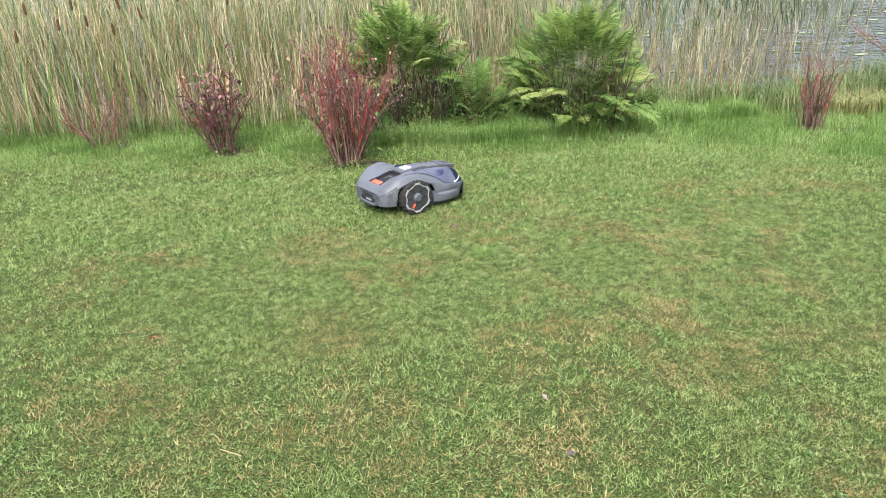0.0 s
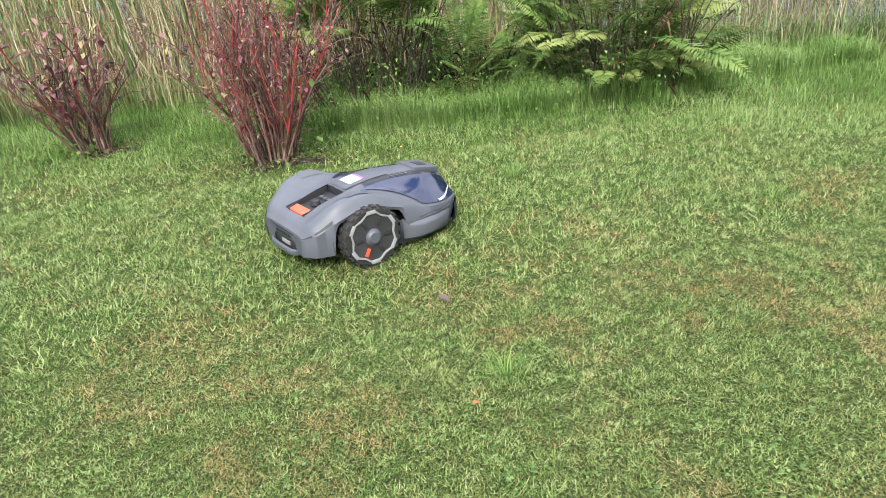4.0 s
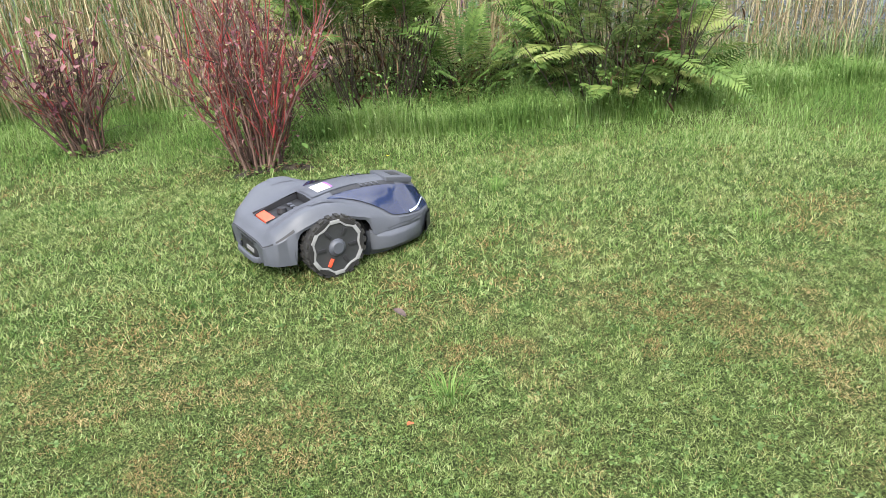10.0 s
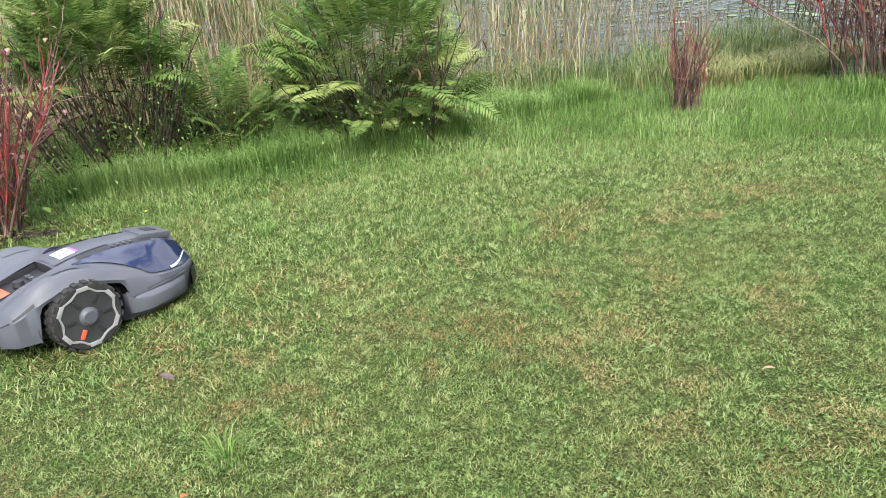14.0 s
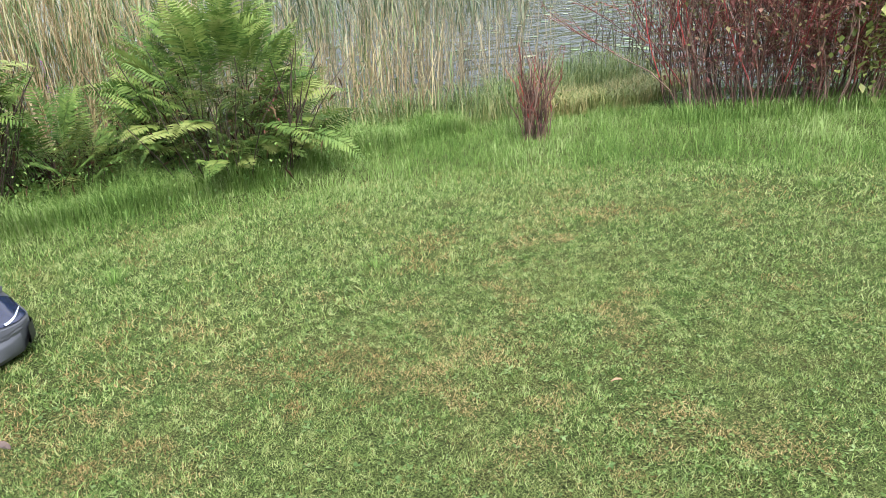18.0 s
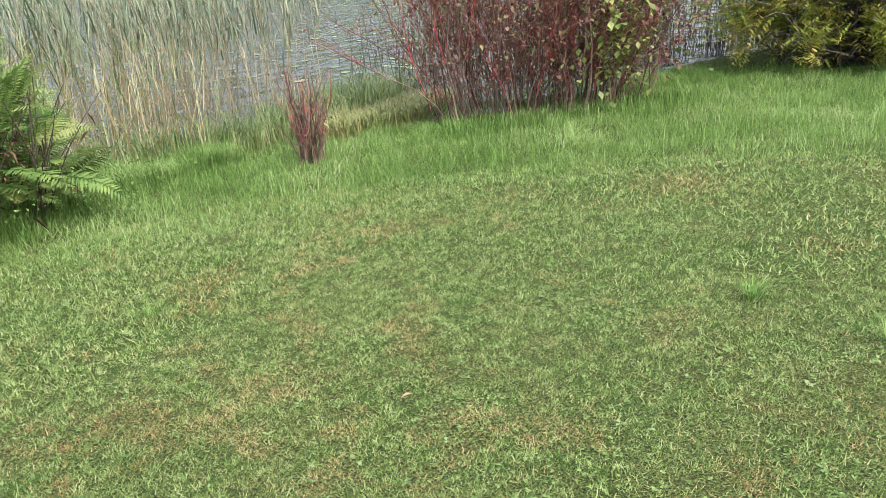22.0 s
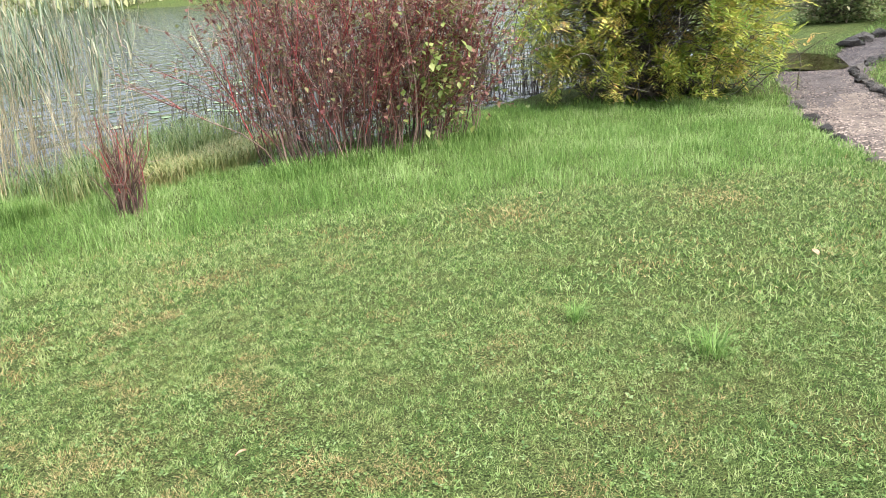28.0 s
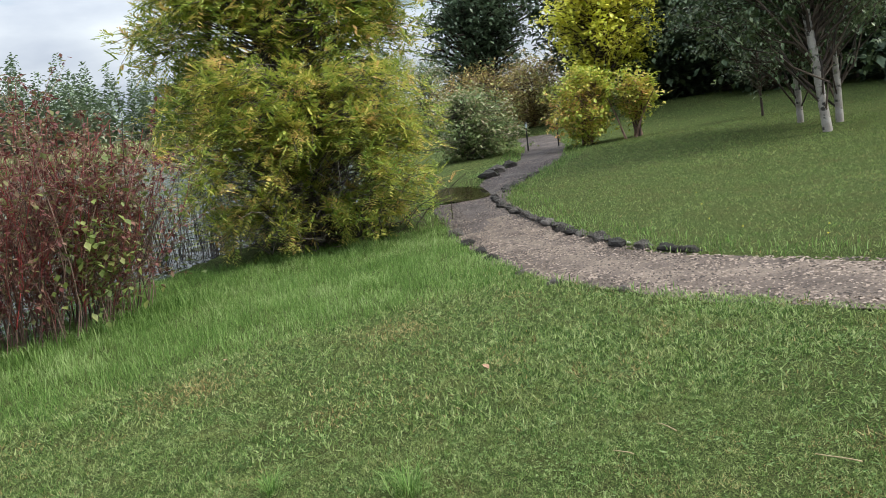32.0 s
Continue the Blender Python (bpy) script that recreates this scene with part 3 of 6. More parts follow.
tagged(np_object("lawn_weeds", *joined(parts), BROAD_LEAF), "pale green broad-leaved weeds in the lawn", "weeds", kind="stuff")

# tall uncut grass between the lawn and the shore
x, y = field(420000, -6.0, 9.4, -1.3, 7.2)
e, sh = mown_edge(x), shore(x)
k = (y > e - 0.10 + 0.22 * (patchy(x, y, 0.3, 21) - 0.5)) & (y < sh + 0.1) & (path_off(x, y) > PATH_HALF + 0.04)
x, y = x[k], y[k]
n = len(x)
d = np.clip((y - mown_edge(x)) / 0.9, 0, 1)
tall = (0.028 + 0.058 * d ** 0.8) * rng.uniform(0.4, 1.3, n) * (0.65 + 0.7 * patchy(x, y, 0.4, 22))
wid, way = rng.uniform(0.0022, 0.0046, n), rng.uniform(0, 6.283, n)
base, bent = on_ground(x, y, -0.004), rng.random(n) < 0.25
lean = tall * rng.uniform(0.05, 1.2, n)
v, t = joined([spikes(base[~bent], way[~bent], tall[~bent], wid[~bent], lean[~bent]), blades(base[bent], way[bent], tall[bent] * 1.25, wid[bent], tall[bent] * 0.6, lean[bent])])
ob = np_object("long_grass", v, t, LONG_BLADE)
tagged(ob, "tall uncut bright green grass along the shore", "grass", kind="stuff")

# far-side and path-side grass verge, higher at the stones
x, y = field(30000, 4.0, 19, -6.5, -0.4)
o = path_off(x, y)
k = (o > PATH_HALF) & (o < 0.95) & ((y < -1.7) | (x > 5.2))
x, y = x[k], y[k]
n = len(x)
tall = rng.uniform(0.025, 0.085, n)
v, t = blades(on_ground(x, y, -0.004), rng.uniform(0, 6.283, n), tall, rng.uniform(0.004, 0.008, n), tall * rng.uniform(0, 0.7, n), tall * rng.uniform(0.1, 0.7, n))
ob = np_object("verge_grass", v, t, LONG_BLADE)
tagged(ob, "tufty green grass along the gravel path", "grass", kind="stuff")


def tuft(x, y, n, tall, spread, seed):
    r = rng_of(seed)
    th = empty("grass_tuft", x, y, "coarse tuft of brighter grass standing in the lawn", "grass tuft", "tufts in the lawn")
    a = r.uniform(0, 6.283, n)
    q = r.uniform(0, spread * 0.45, n)
    hgt = r.uniform(0.6, 1.1, n) * tall
    base = np.stack([np.cos(a) * q, np.sin(a) * q, np.zeros(n)], -1)
    v, t = blades(base, a + r.normal(0, 0.5, n), hgt, r.uniform(0.0022, 0.004, n), hgt * r.uniform(0.2, 0.7, n), hgt * r.uniform(0.3, 1.0, n))
    np_object("blade_mass", v, t, LONG_BLADE, th, kind="stuff")


for i, (tx, ty, tn, th_, ts) in enumerate([(0.49, 1.65, 80, 0.075, 0.12), (3.06, 0.34, 90, 0.09, 0.10), (2.83, -0.17, 110, 0.11, 0.16), (1.1, 3.3, 60, 0.10, 0.12), (2.0, 2.5, 70, 0.07, 0.2), (4.35, 1.6, 60, 0.08, 0.12)]):
    tuft(tx, ty, tn, th_, ts, 100 + i)


def plant_flower(x, y, seed):
    th = empty("dandelion", x, y, "small yellow dandelion flower in the grass", "flower", "dandelions")
    v, t = tubes([(0, 0, 0)], [(0.004, 0, 0.055)], [0.0015], [0.0012], 5)
    np_object("stalk", v, t, LONG_BLADE, th)
    a = np.arange(18) * 0.37
    v, t = leaves(np.tile([[0.004, 0, 0.055]], (18, 1)), np.stack([np.cos(a * 3), np.sin(a * 3), 0.25 + 0.3 * (np.arange(18) % 3)], -1), np.full(18, 0.011), 0.4, 0.05)
    np_object("petals", v, t, DANDELION, th)


for i, (fx, fy) in enumerate([(0.66, 3.95), (6.6, -3.0), (7.4, -3.3), (6.0, -3.0), (8.2, -3.6), (5.2, -3.2), (5.5, -3.4), (5.05, -3.6), (4.7, -3.9)]):
    plant_flower(fx, fy, i)

# ---------------------------------------------------------------- reeds
def reeds(name, n, x0, x1, y_in, y_out, tall, leaf_tall, label, seed, thin=1.0, leafy=4, bark=None, leaf_mat=None, broad=1.0):
    r = rng_of(seed)
    x = r.uniform(x0, x1, n)
    y = shore(x) + r.uniform(y_in, y_out, n)
    z = np.maximum(height(x, y), WATER - 0.05)
    base = np.stack([x, y, z], -1)
    h = r.uniform(0.65, 1.08, n) * tall
    way = np.stack([r.normal(0.02, 0.13, n), r.normal(0, 0.10, n), np.ones(n)], -1)
    bent = r.random(n) < 0.08
    way[bent, :2] += r.normal(0, 0.45, (bent.sum(), 2))
    pts = strand(base, way, h, 3, 0.03, 0.0, r)
    ob = np_object(name + "_stems", *strand_tubes(pts, r.uniform(0.0032, 0.0068, n) * thin, np.full(n, 0.0015), 3), bark or REED_STEM)
    tagged(ob, "dark bare reed stalks standing in bright water" if bark == DARK_BARK else "tan dry reed stems standing at the lake edge", "reeds", kind="stuff")
    m = n * leafy
    i = np.repeat(np.arange(n), leafy)
    f = r.uniform(0.15, 0.98, m) ** leaf_tall
    s = f * 3
    j = np.minimum(s.astype(int), 2)
    p = pts[i, j] + (pts[i, j + 1] - pts[i, j]) * (s - j)[:, None]
    L = r.uniform(0.25, 0.55, m)
    v, t = blades(p, r.uniform(0, 6.283, m), L * r.uniform(0.5, 1.0, m), r.uniform(0.004, 0.011, m) * broad, L * r.uniform(0.05, 0.8, m), L * r.uniform(0.1, 0.5, m))
    ob = np_object(name + "_leaves", v, t, leaf_mat or REED_LEAF)
    tagged(ob, label, "reeds", kind="stuff")


reeds("dense_reed", 3600, -8.5, 2.6, -0.10, 1.8, 2.1, 0.9, "long green and straw reed leaves at the lake edge", 31, 1.0, 8)
reeds("open_reed", 680, 2.4, 6.5, -0.1, 2.6, 1.75, 0.4, "grey-green reed leaves over open water", 32, 0.8, 7, OPEN_REED_STEM, OPEN_REED_LEAF, 1.5)
reeds("straw_reed", 200, 2.7, 4.6, -0.25, 0.7, 1.15, 0.8, "straw-coloured reeds at the water's edge", 35, 1.0, 3)
reeds("thin_reed", 650, 7.6, 13.0, 0.0, 1.4, 1.15, 0.8, "thin dark reed stalks in bright water", 33, 1.1, 1, DARK_BARK)
# low sedge at the water's edge
r_ = rng_of(34)
n = 16000
x = r_.uniform(-8, 7.4, n)
y = shore(x) + r_.uniform(-0.55, 0.35, n) + 0.3 * (1 - smooth(0.5, 2.0, x))
h_ = r_.uniform(0.15, 0.5, n)
v, t = blades(np.stack([x, y, np.maximum(height(x, y), WATER - 0.02)], -1), r_.uniform(0, 6.283, n), h_, r_.uniform(0.004, 0.009, n), h_ * r_.uniform(0.1, 0.7, n), h_ * r_.uniform(0.1, 0.7, n))
tagged(np_object("shore_sedge", v, t, SEDGE), "mixed green sedge at the water's edge", "sedge", kind="stuff")


def cattail(x, y, tall, seed):
    r = rng_of(seed)
    th = empty("cattail", x, y, "tall cattail with a dark brown seed spike", "cattail", "cattails in the reeds", z=float(max(height(x, y), WATER)))
    tip = np.array([r.normal(0, 0.12), r.normal(0, 0.08), tall])
    np_object("stalk", *tubes([(0, 0, 0)], [tip], [0.005], [0.003], 5), SEDGE, th)
    d = tip / np.linalg.norm(tip)
    rings, seg = [], 10
    prof = [(0.0, 0.003), (0.008, 0.0095), (0.02, 0.0125), (0.09, 0.0125), (0.11, 0.010), (0.12, 0.003), (0.18, 0.0015)]
    parts = [tubes([tip + d * (a - 0.14)], [tip + d * (b - 0.14)], [ra], [rb], seg) for (a, ra), (b, rb) in zip(prof, prof[1:])]
    np_object("spike", *joined(parts), CATTAIL, th, "velvety dark brown spike")
    n = 5
    a = r.uniform(0, 6.283, n)
    L = r.uniform(0.7, 1.0, n) * tall
    for i in range(n):
        np_object("leaf", *blades(np.zeros((1, 3)), a[i:i + 1], L[i:i + 1], np.full(1, 0.014), L[i:i + 1] * 0.15, L[i:i + 1] * 0.16), SEDGE, th)


for i, (cx, cy, ct) in enumerate([(-4.4, 6.02, 1.3), (-4.1, 6.07, 1.45), (-3.75, 6.02, 1.25), (-3.45, 6.02, 1.4), (-3.1, 6.0, 1.2), (-2.85, 6.02, 1.45), (-2.65, 5.97, 1.3), (-2.45, 6.02, 1.5), (-2.25, 5.94, 1.35), (-2.05, 6.02, 1.25), (-1.85, 5.92, 1.5), (-1.65, 5.92, 1.4), (-1.35, 5.92, 1.55), (-0.95, 5.87, 1.5), (-3.3, 6.02, 1.5), (-0.5, 5.82, 1.55)]):
    cattail(cx, cy, ct, 200 + i)


def loosestrife(x, y, tall, seed):
    r = rng_of(seed)
    th = empty("purple_loosestrife", x, y, "purple loosestrife flower spike among the greenery", "wild flower", "purple flower spikes", z=float(max(height(x, y), WATER)))
    tip = np.array([r.normal(0, 0.06), r.normal(0, 0.06), tall])
    np_object("stalk", *tubes([(0, 0, 0)], [tip], [0.003], [0.0015], 4), SEDGE, th)
    n = 46
    f = r.uniform(0.78, 1.0, n)
    a = r.uniform(0, 6.283, n)
    np_object("petals", *leaves(tip * f[:, None], np.stack([np.cos(a), np.sin(a), r.uniform(-0.2, 0.5, n)], -1), r.uniform(0.010, 0.018, n), 0.7), PURPLE, th, kind="stuff")
    n = 24
    f = r.uniform(0.2, 0.78, n)
    a = r.uniform(0, 6.283, n)
    np_object("foliage", *leaves(tip * f[:, None], np.stack([np.cos(a), np.sin(a), r.uniform(0.1, 0.6, n)], -1), r.uniform(0.03, 0.06, n), 0.25), WEED_LEAF, th, kind="stuff")


for i, q in enumerate([(-2.6, 6.8, 1.5), (-2.4, 6.9, 1.35), (-2.3, 6.7, 1.15), (-0.2, 6.7, 1.7), (1.15, 4.9, 0.95), (1.9, 5.1, 0.72), (1.45, 5.2, 0.9)]):
    loosestrife(*q, 240 + i)


# ---------------------------------------------------------------- shrubs
def dogwood(name, x, y, n_stems, foot, flare, tall, label, seed, stem=0.009, twigs=5, leaf_n=300, leaf_size=0.045, leaf_mat=None, red=0.6, low_leaf=0.3, foot_y=None, lean=(0, 0), turn=0.0, wander=0.09, twig_mat=None, leaf_side=0.0, shoots=2, shorter=0.0):
    """A many-stemmed shrub: red and brown stems in a vase, thin twigs, sparse leaves."""
    r = rng_of(seed)
    th = empty(name, x, y, label, "shrub")
    a = r.uniform(0, 6.283, n_stems)
    q = np.sqrt(r.uniform(0, 1, n_stems))
    fy = foot_y or foot
    ex, ey = np.cos(a) * q, np.sin(a) * q
    c, s = math.cos(turn), math.sin(turn)
    bx, by = ex * foot * c - ey * fy * s, ex * foot * s + ey * fy * c
    gz = height(x + bx, y + by) - float(height(x, y))
    base = np.stack([bx, by, gz - 0.02], -1)
    ox, oy = ex * c - ey * s, ex * s + ey * c
    way = np.stack([ox * flare + lean[0], oy * flare + lean[1], np.ones(n_stems)], -1)
    L = tall * r.uniform(0.55, 1.08, n_stems)
    pts = strand(base, way, L, 6, wander, 0.02, r)
    if shorter:
        low = 1 - shorter * np.clip(ex, -0.2, 1)
        pts = base[:, None] + (pts - base[:, None]) * [1, 1, 1] * low[:, None, None]
    is_red = r.random(n_stems) < red
    rad = r.uniform(0.55, 1.2, n_stems) * stem
    # old brown wood below, younger red wood above
    for i in range(n_stems):
        cut = int(r.integers(1, 4)) if is_red[i] else 6
        mid_r = rad[i:i + 1] * (1 - 0.55 * cut / 6)
        st = np_object("stem", *strand_tubes(pts[i:i + 1, :cut + 1], rad[i:i + 1], mid_r, 5), DULL_STEM, th)
        if cut < 6:
            np_object("red_shoot", *strand_tubes(pts[i:i + 1, cut:], mid_r, rad[i:i + 1] * 0.45, 5), RED_STEM, st, "bright red young wood")
    # upright side shoots that fork from the stems
    if shoots:
        m = n_stems * shoots
        i = np.repeat(np.arange(n_stems), shoots)
        j = r.integers(2, 5, m)
        d = pts[i, j + 1] - pts[i, j]
        d /= np.linalg.norm(d, axis=1, keepdims=True)
        sh = strand(pts[i, j], d + r.normal(0, 0.38, (m, 3)) + [0, 0, 0.25], r.uniform(0.22, 0.46, m) * L[i], 4, 0.13, 0.08, r)
        pick = r.random(m) < red * 0.7
        for nm, sel, mat in (("red_shoot_mass", pick, RED_STEM), ("brown_shoot_mass", ~pick, DULL_STEM)):
            if sel.any():
                np_object(nm, *strand_tubes(sh[sel], np.full(sel.sum(), stem * 0.55), np.full(sel.sum(), stem * 0.25), 4), mat, th, kind="stuff")
    m = n_stems * twigs
    i = np.repeat(np.arange(n_stems), twigs)
    f = r.uniform(0.12, 1.0, m) * 6
    j = np.minimum(f.astype(int), 5)
    p = pts[i, j] + (pts[i, j + 1] - pts[i, j]) * (f - j)[:, None]
    d = pts[i, j + 1] - pts[i, j]
    d /= np.linalg.norm(d, axis=1, keepdims=True)
    tw = strand(p, d + r.normal(0, 0.55, (m, 3)) + [0, 0, 0.25], r.uniform(0.08, 0.26, m) * tall, 3, 0.2, 0.06, r)
    tr = r.random(m) < red * 0.8
    for nm, sel, mat in (("red_twig_mass", tr, RED_STEM), ("brown_twig_mass", ~tr, twig_mat or DULL_STEM)):
        if sel.any():
            np_object(nm, *strand_tubes(tw[sel], np.full(sel.sum(), stem * 0.33), np.full(sel.sum(), stem * 0.16), 3), mat, th, kind="stuff")
    if leaf_n:
        k = r.integers(0, m, leaf_n)
        g = r.integers(1, 4, leaf_n)
        lp = tw[k, g] + r.normal(0, 0.012, (leaf_n, 3))
        keep = r.random(leaf_n) < np.clip(low_leaf + lp[:, 2] / tall + leaf_side * (lp[:, 0] * c - lp[:, 1] * -s), 0, 1)
        lp = lp[keep]
        lw = np.stack([r.normal(0, 1, len(lp)), r.normal(0, 1, len(lp)), r.normal(-0.35, 0.5, len(lp))], -1)
        np_object("foliage", *leaves(lp, lw, r.uniform(0.6, 1.35, len(lp)) * leaf_size, 0.6, 0.12), leaf_mat or MAROON_LEAF, th, kind="stuff")
    return th


def soil_ring(x, y, rad, seed):
    """Bare earth and litter at the foot of a shrub."""
    r = rng_of(seed)
    th = empty("soil_patch", x, y, "dark bare soil with dead leaves round the shrub", "soil", "bare soil under shrubs")
    k, rings = 28, 5
    vs, ts = [], []
    for i in range(rings):
        for j in range(k):
            aa = 6.283 * j / k
            q = rad * i / (rings - 1) * (0.75 + 0.35 * math.sin(aa * 3 + seed) + 0.15 * math.sin(aa * 7 + seed * 2))
            px, py = x + q * math.cos(aa), y + q * 0.75 * math.sin(aa)
            vs.append((px, py, float(height(px, py)) + 0.006 * (1 - i / (rings - 1)) + 0.008 + r.normal(0, 0.005) - (0.03 if i == rings - 1 else 0)))
    for i in range(rings - 1):
        for j in range(k):
            a_, b_, c_, d_ = i * k + j, i * k + (j + 1) % k, (i + 1) * k + (j + 1) % k, (i + 1) * k + j
            ts += [(a_, c_, b_), (a_, d_, c_)]
    np_object("earth", under(th, np.array(vs)), ts, SOIL, th)
    n = 110
    a = r.uniform(0, 6.283, n)
    q = rad * np.sqrt(r.uniform(0, 1, n))
    px, py = x + q * np.cos(a), y + q * 0.75 * np.sin(a)
    np_object("litter", *leaves(under(th, on_ground(px, py, 0.03)), np.stack([r.normal(0, 1, n), r.normal(0, 1, n), r.normal(0, 0.15, n)], -1), r.uniform(0.015, 0.04, n), 0.6), DEAD_LEAF, th, kind="stuff")


dogwood("small_shrub", -2.42, 5.84, 24, 0.16, 0.55, 0.58, "small half-dead shrub with thin reddish twigs", 301, 0.0055, 14, 420, 0.026, DEAD_LEAF, 0.28, 0.3, wander=0.16)
soil_ring(-2.2, 5.75, 0.20, 1)
maroon = dogwood("maroon_shrub", -1.17, 5.05, 40, 0.10, 0.27, 0.90, "brown upright shrub with maroon leaves at the top", 302, 0.0080, 7, 1500, 0.058, MAROON_LEAF, 0.22, -0.25, wander=0.15, lean=(-0.06, 0))
soil_ring(-1.05, 5.0, 0.20, 2)
red_dog = dogwood("red_dogwood", -0.04, 4.2, 72, 0.12, 0.25, 1.12, "red-stemmed dogwood shrub with sparse dull leaves", 303, 0.0064, 9, 1900, 0.036, MAROON_LEAF, 0.46, 0.1, wander=0.13, lean=(0.05, 0), shoots=3)
soil_ring(0.02, 4.16, 0.27, 3)
dogwood("stem_shrub", 4.5, 3.84, 40, 0.11, 0.15, 0.74, "small bare shrub of reddish-brown stems", 304, 0.0068, 5, 120, 0.024, MAROON_LEAF, 0.3, 0.2, wander=0.15, shoots=2)
big_red = dogwood("large_dogwood", 6.98, 2.96, 240, 1.18, 0.27, 2.12, "large dogwood thicket with red stems and russet leaves", 305, 0.0062, 8, 24000, 0.052, AUTUMN_LEAF, 0.42, 0.30, foot_y=0.50, turn=radians(-40), wander=0.14, twig_mat=PINK_TWIG, leaf_side=0.30, shoots=2, shorter=0.22)


def leaf_cluster(parent, cx, cy, cz, rx, ry, rz, n, size, mat, seed, name="pale_leaves", label="", wide=0.65):
    r = rng_of(seed)
    p = r.normal(0, 0.5, (n, 3)) * [rx, ry, rz] + [cx, cy, cz]
    np_object(name, *leaves(under(parent, p), np.stack([r.normal(0, 1, n), r.normal(0, 1, n), r.normal(-0.5, 0.5, n)], -1), r.uniform(0.6, 1.3, n) * size, wide, 0.1), mat, parent, label, kind="stuff")


leaf_cluster(big_red, 6.85, 2.25, 0.25, 0.40, 0.30, 0.45, 330, 0.078, LIME_LEAF, 41, "lime_leaves", "pale yellow-green leaves")
leaf_cluster(big_red, 7.3, 2.2, 0.45, 0.7, 0.6, 0.6, 260, 0.07, LIME_LEAF, 43, "lime_leaves", "pale yellow-green leaves")
leaf_cluster(big_red, 7.0, 2.5, 0.7, 0.9, 0.8, 0.8, 90, 0.06, LIME_LEAF, 42, "lime_leaves", "pale yellow-green leaves")


leaf_cluster(maroon, -1.28, 4.93, float(height(-1.28, 4.93)) + 0.06, 0.20, 0.08, 0.05, 34, 0.05, WEED_LEAF, 44, "foot_leaves", "pale green leaves at the foot")
leaf_cluster(red_dog, 0.02, 4.08, float(height(0.02, 4.08)) + 0.05, 0.30, 0.10, 0.06, 46, 0.035, WEED_LEAF, 45, "foot_leaves", "small green leaves at the foot")
leaf_cluster(red_dog, 0.10, 4.08, float(height(0.1, 4.1)) + 0.42, 0.30, 0.12, 0.35, 26, 0.050, WEED_LEAF, 46, "green_leaves", "scattered green leaves")
# rough grass and weeds growing through the front of the thicket
r_ = rng_of(48)
n = 3200
u_ = r_.uniform(-1.35, 1.35, n)
w_ = r_.normal(-0.42, 0.16, n)
x, y = 7.05 + u_ * 0.766 + w_ * 0.643, 2.9 - u_ * 0.643 + w_ * 0.766
h_ = r_.uniform(0.05, 0.20, n)
tagged(np_object("thicket_grass", *blades(on_ground(x, y, -0.01), r_.uniform(0, 6.283, n), h_, r_.uniform(0.004, 0.009, n), h_ * r_.uniform(0.1, 0.6, n), h_ * r_.uniform(0.1, 0.6, n)), LONG_BLADE), "rough green grass at the foot of the dogwood thicket", "grass", kind="stuff")


# ---------------------------------------------------------------- ferns
def lances(pos, way, size, wide, droop):
    """Narrow leaflets of four triangles that taper at both ends and bend down at the tip."""
    n = len(pos)
    way = way / np.linalg.norm(way, axis=1, keepdims=True)
    side = np.cross(way, [0.0, 0.05, 1.0])
    side /= np.linalg.norm(side, axis=1, keepdims=True) + 1e-9
    sz = size[:, None]
    rows = [pos]
    for f, w in ((0.3, 1.0), (0.7, 0.72)):
        mid = pos + way * sz * f - np.array([0, 0, 1.0]) * sz * droop * f * f
        rows += [mid - side * sz * wide * w / 2, mid + side * sz * wide * w / 2]
    rows.append(pos + way * sz - np.array([0, 0, 1.0]) * sz * droop)
    v = np.stack(rows, 1).reshape(-1, 3)
    t = np.array([[0, 2, 1], [1, 2, 4], [1, 4, 3], [3, 4, 5]])
    return v, (np.arange(n)[:, None, None] * 6 + t).reshape(-1, 3)


def frond_shape(length, width, arch, seed):
    """A royal-fern frond along +x that arches over: rachis and two ranks of narrow pinnae."""
    r = rng_of(seed)
    f = np.linspace(0, 1, 9)
    line = np.stack([length * (f - 0.12 * f ** 3), 0.03 * np.sin(f * 3 + seed), length * (0.55 * f - arch * f ** 2.2)], -1)
    stalk = strand_tubes(line[None], np.array([0.0034]), np.array([0.0008]), 3)
    k = 20
    u = np.repeat(0.14 + 0.84 * np.arange(k) / (k - 1), 2)
    s = np.tile([-1.0, 1.0], k)
    q = np.clip(u * 8, 0, 7.99)
    j = q.astype(int)
    p = line[j] + (line[j + 1] - line[j]) * (q - j)[:, None]
    d = line[j + 1] - line[j]
    d /= np.linalg.norm(d, axis=1, keepdims=True)
    p = p + d * (s * 0.005)[:, None]
    reach = width * (np.clip((1.02 - u) / 0.55, 0.12, 1) ** 0.8) * np.clip(u / 0.22, 0.55, 1) * r.uniform(0.88, 1.1, 2 * k)
    w = d * 0.38 + np.stack([np.zeros(2 * k), s * 0.92, r.normal(-0.03, 0.10, 2 * k)], -1)
    return joined([stalk, lances(p, w, reach, 0.20, 0.16)])


FROND_SHAPES = [frond_shape(L, W, A, 50 + i) for i, (L, W, A) in enumerate([(0.62, 0.13, 0.25), (0.75, 0.14, 0.35), (0.5, 0.12, 0.5), (0.68, 0.13, 0.6), (0.55, 0.12, 0.12), (0.7, 0.12, 0.45)])]
FRONDS = []
for v_, t_ in FROND_SHAPES:
    ob = np_object("frond", v_, t_, FERN_LEAF)
    FRONDS.append(ob.data)
    bpy.data.objects.remove(ob)


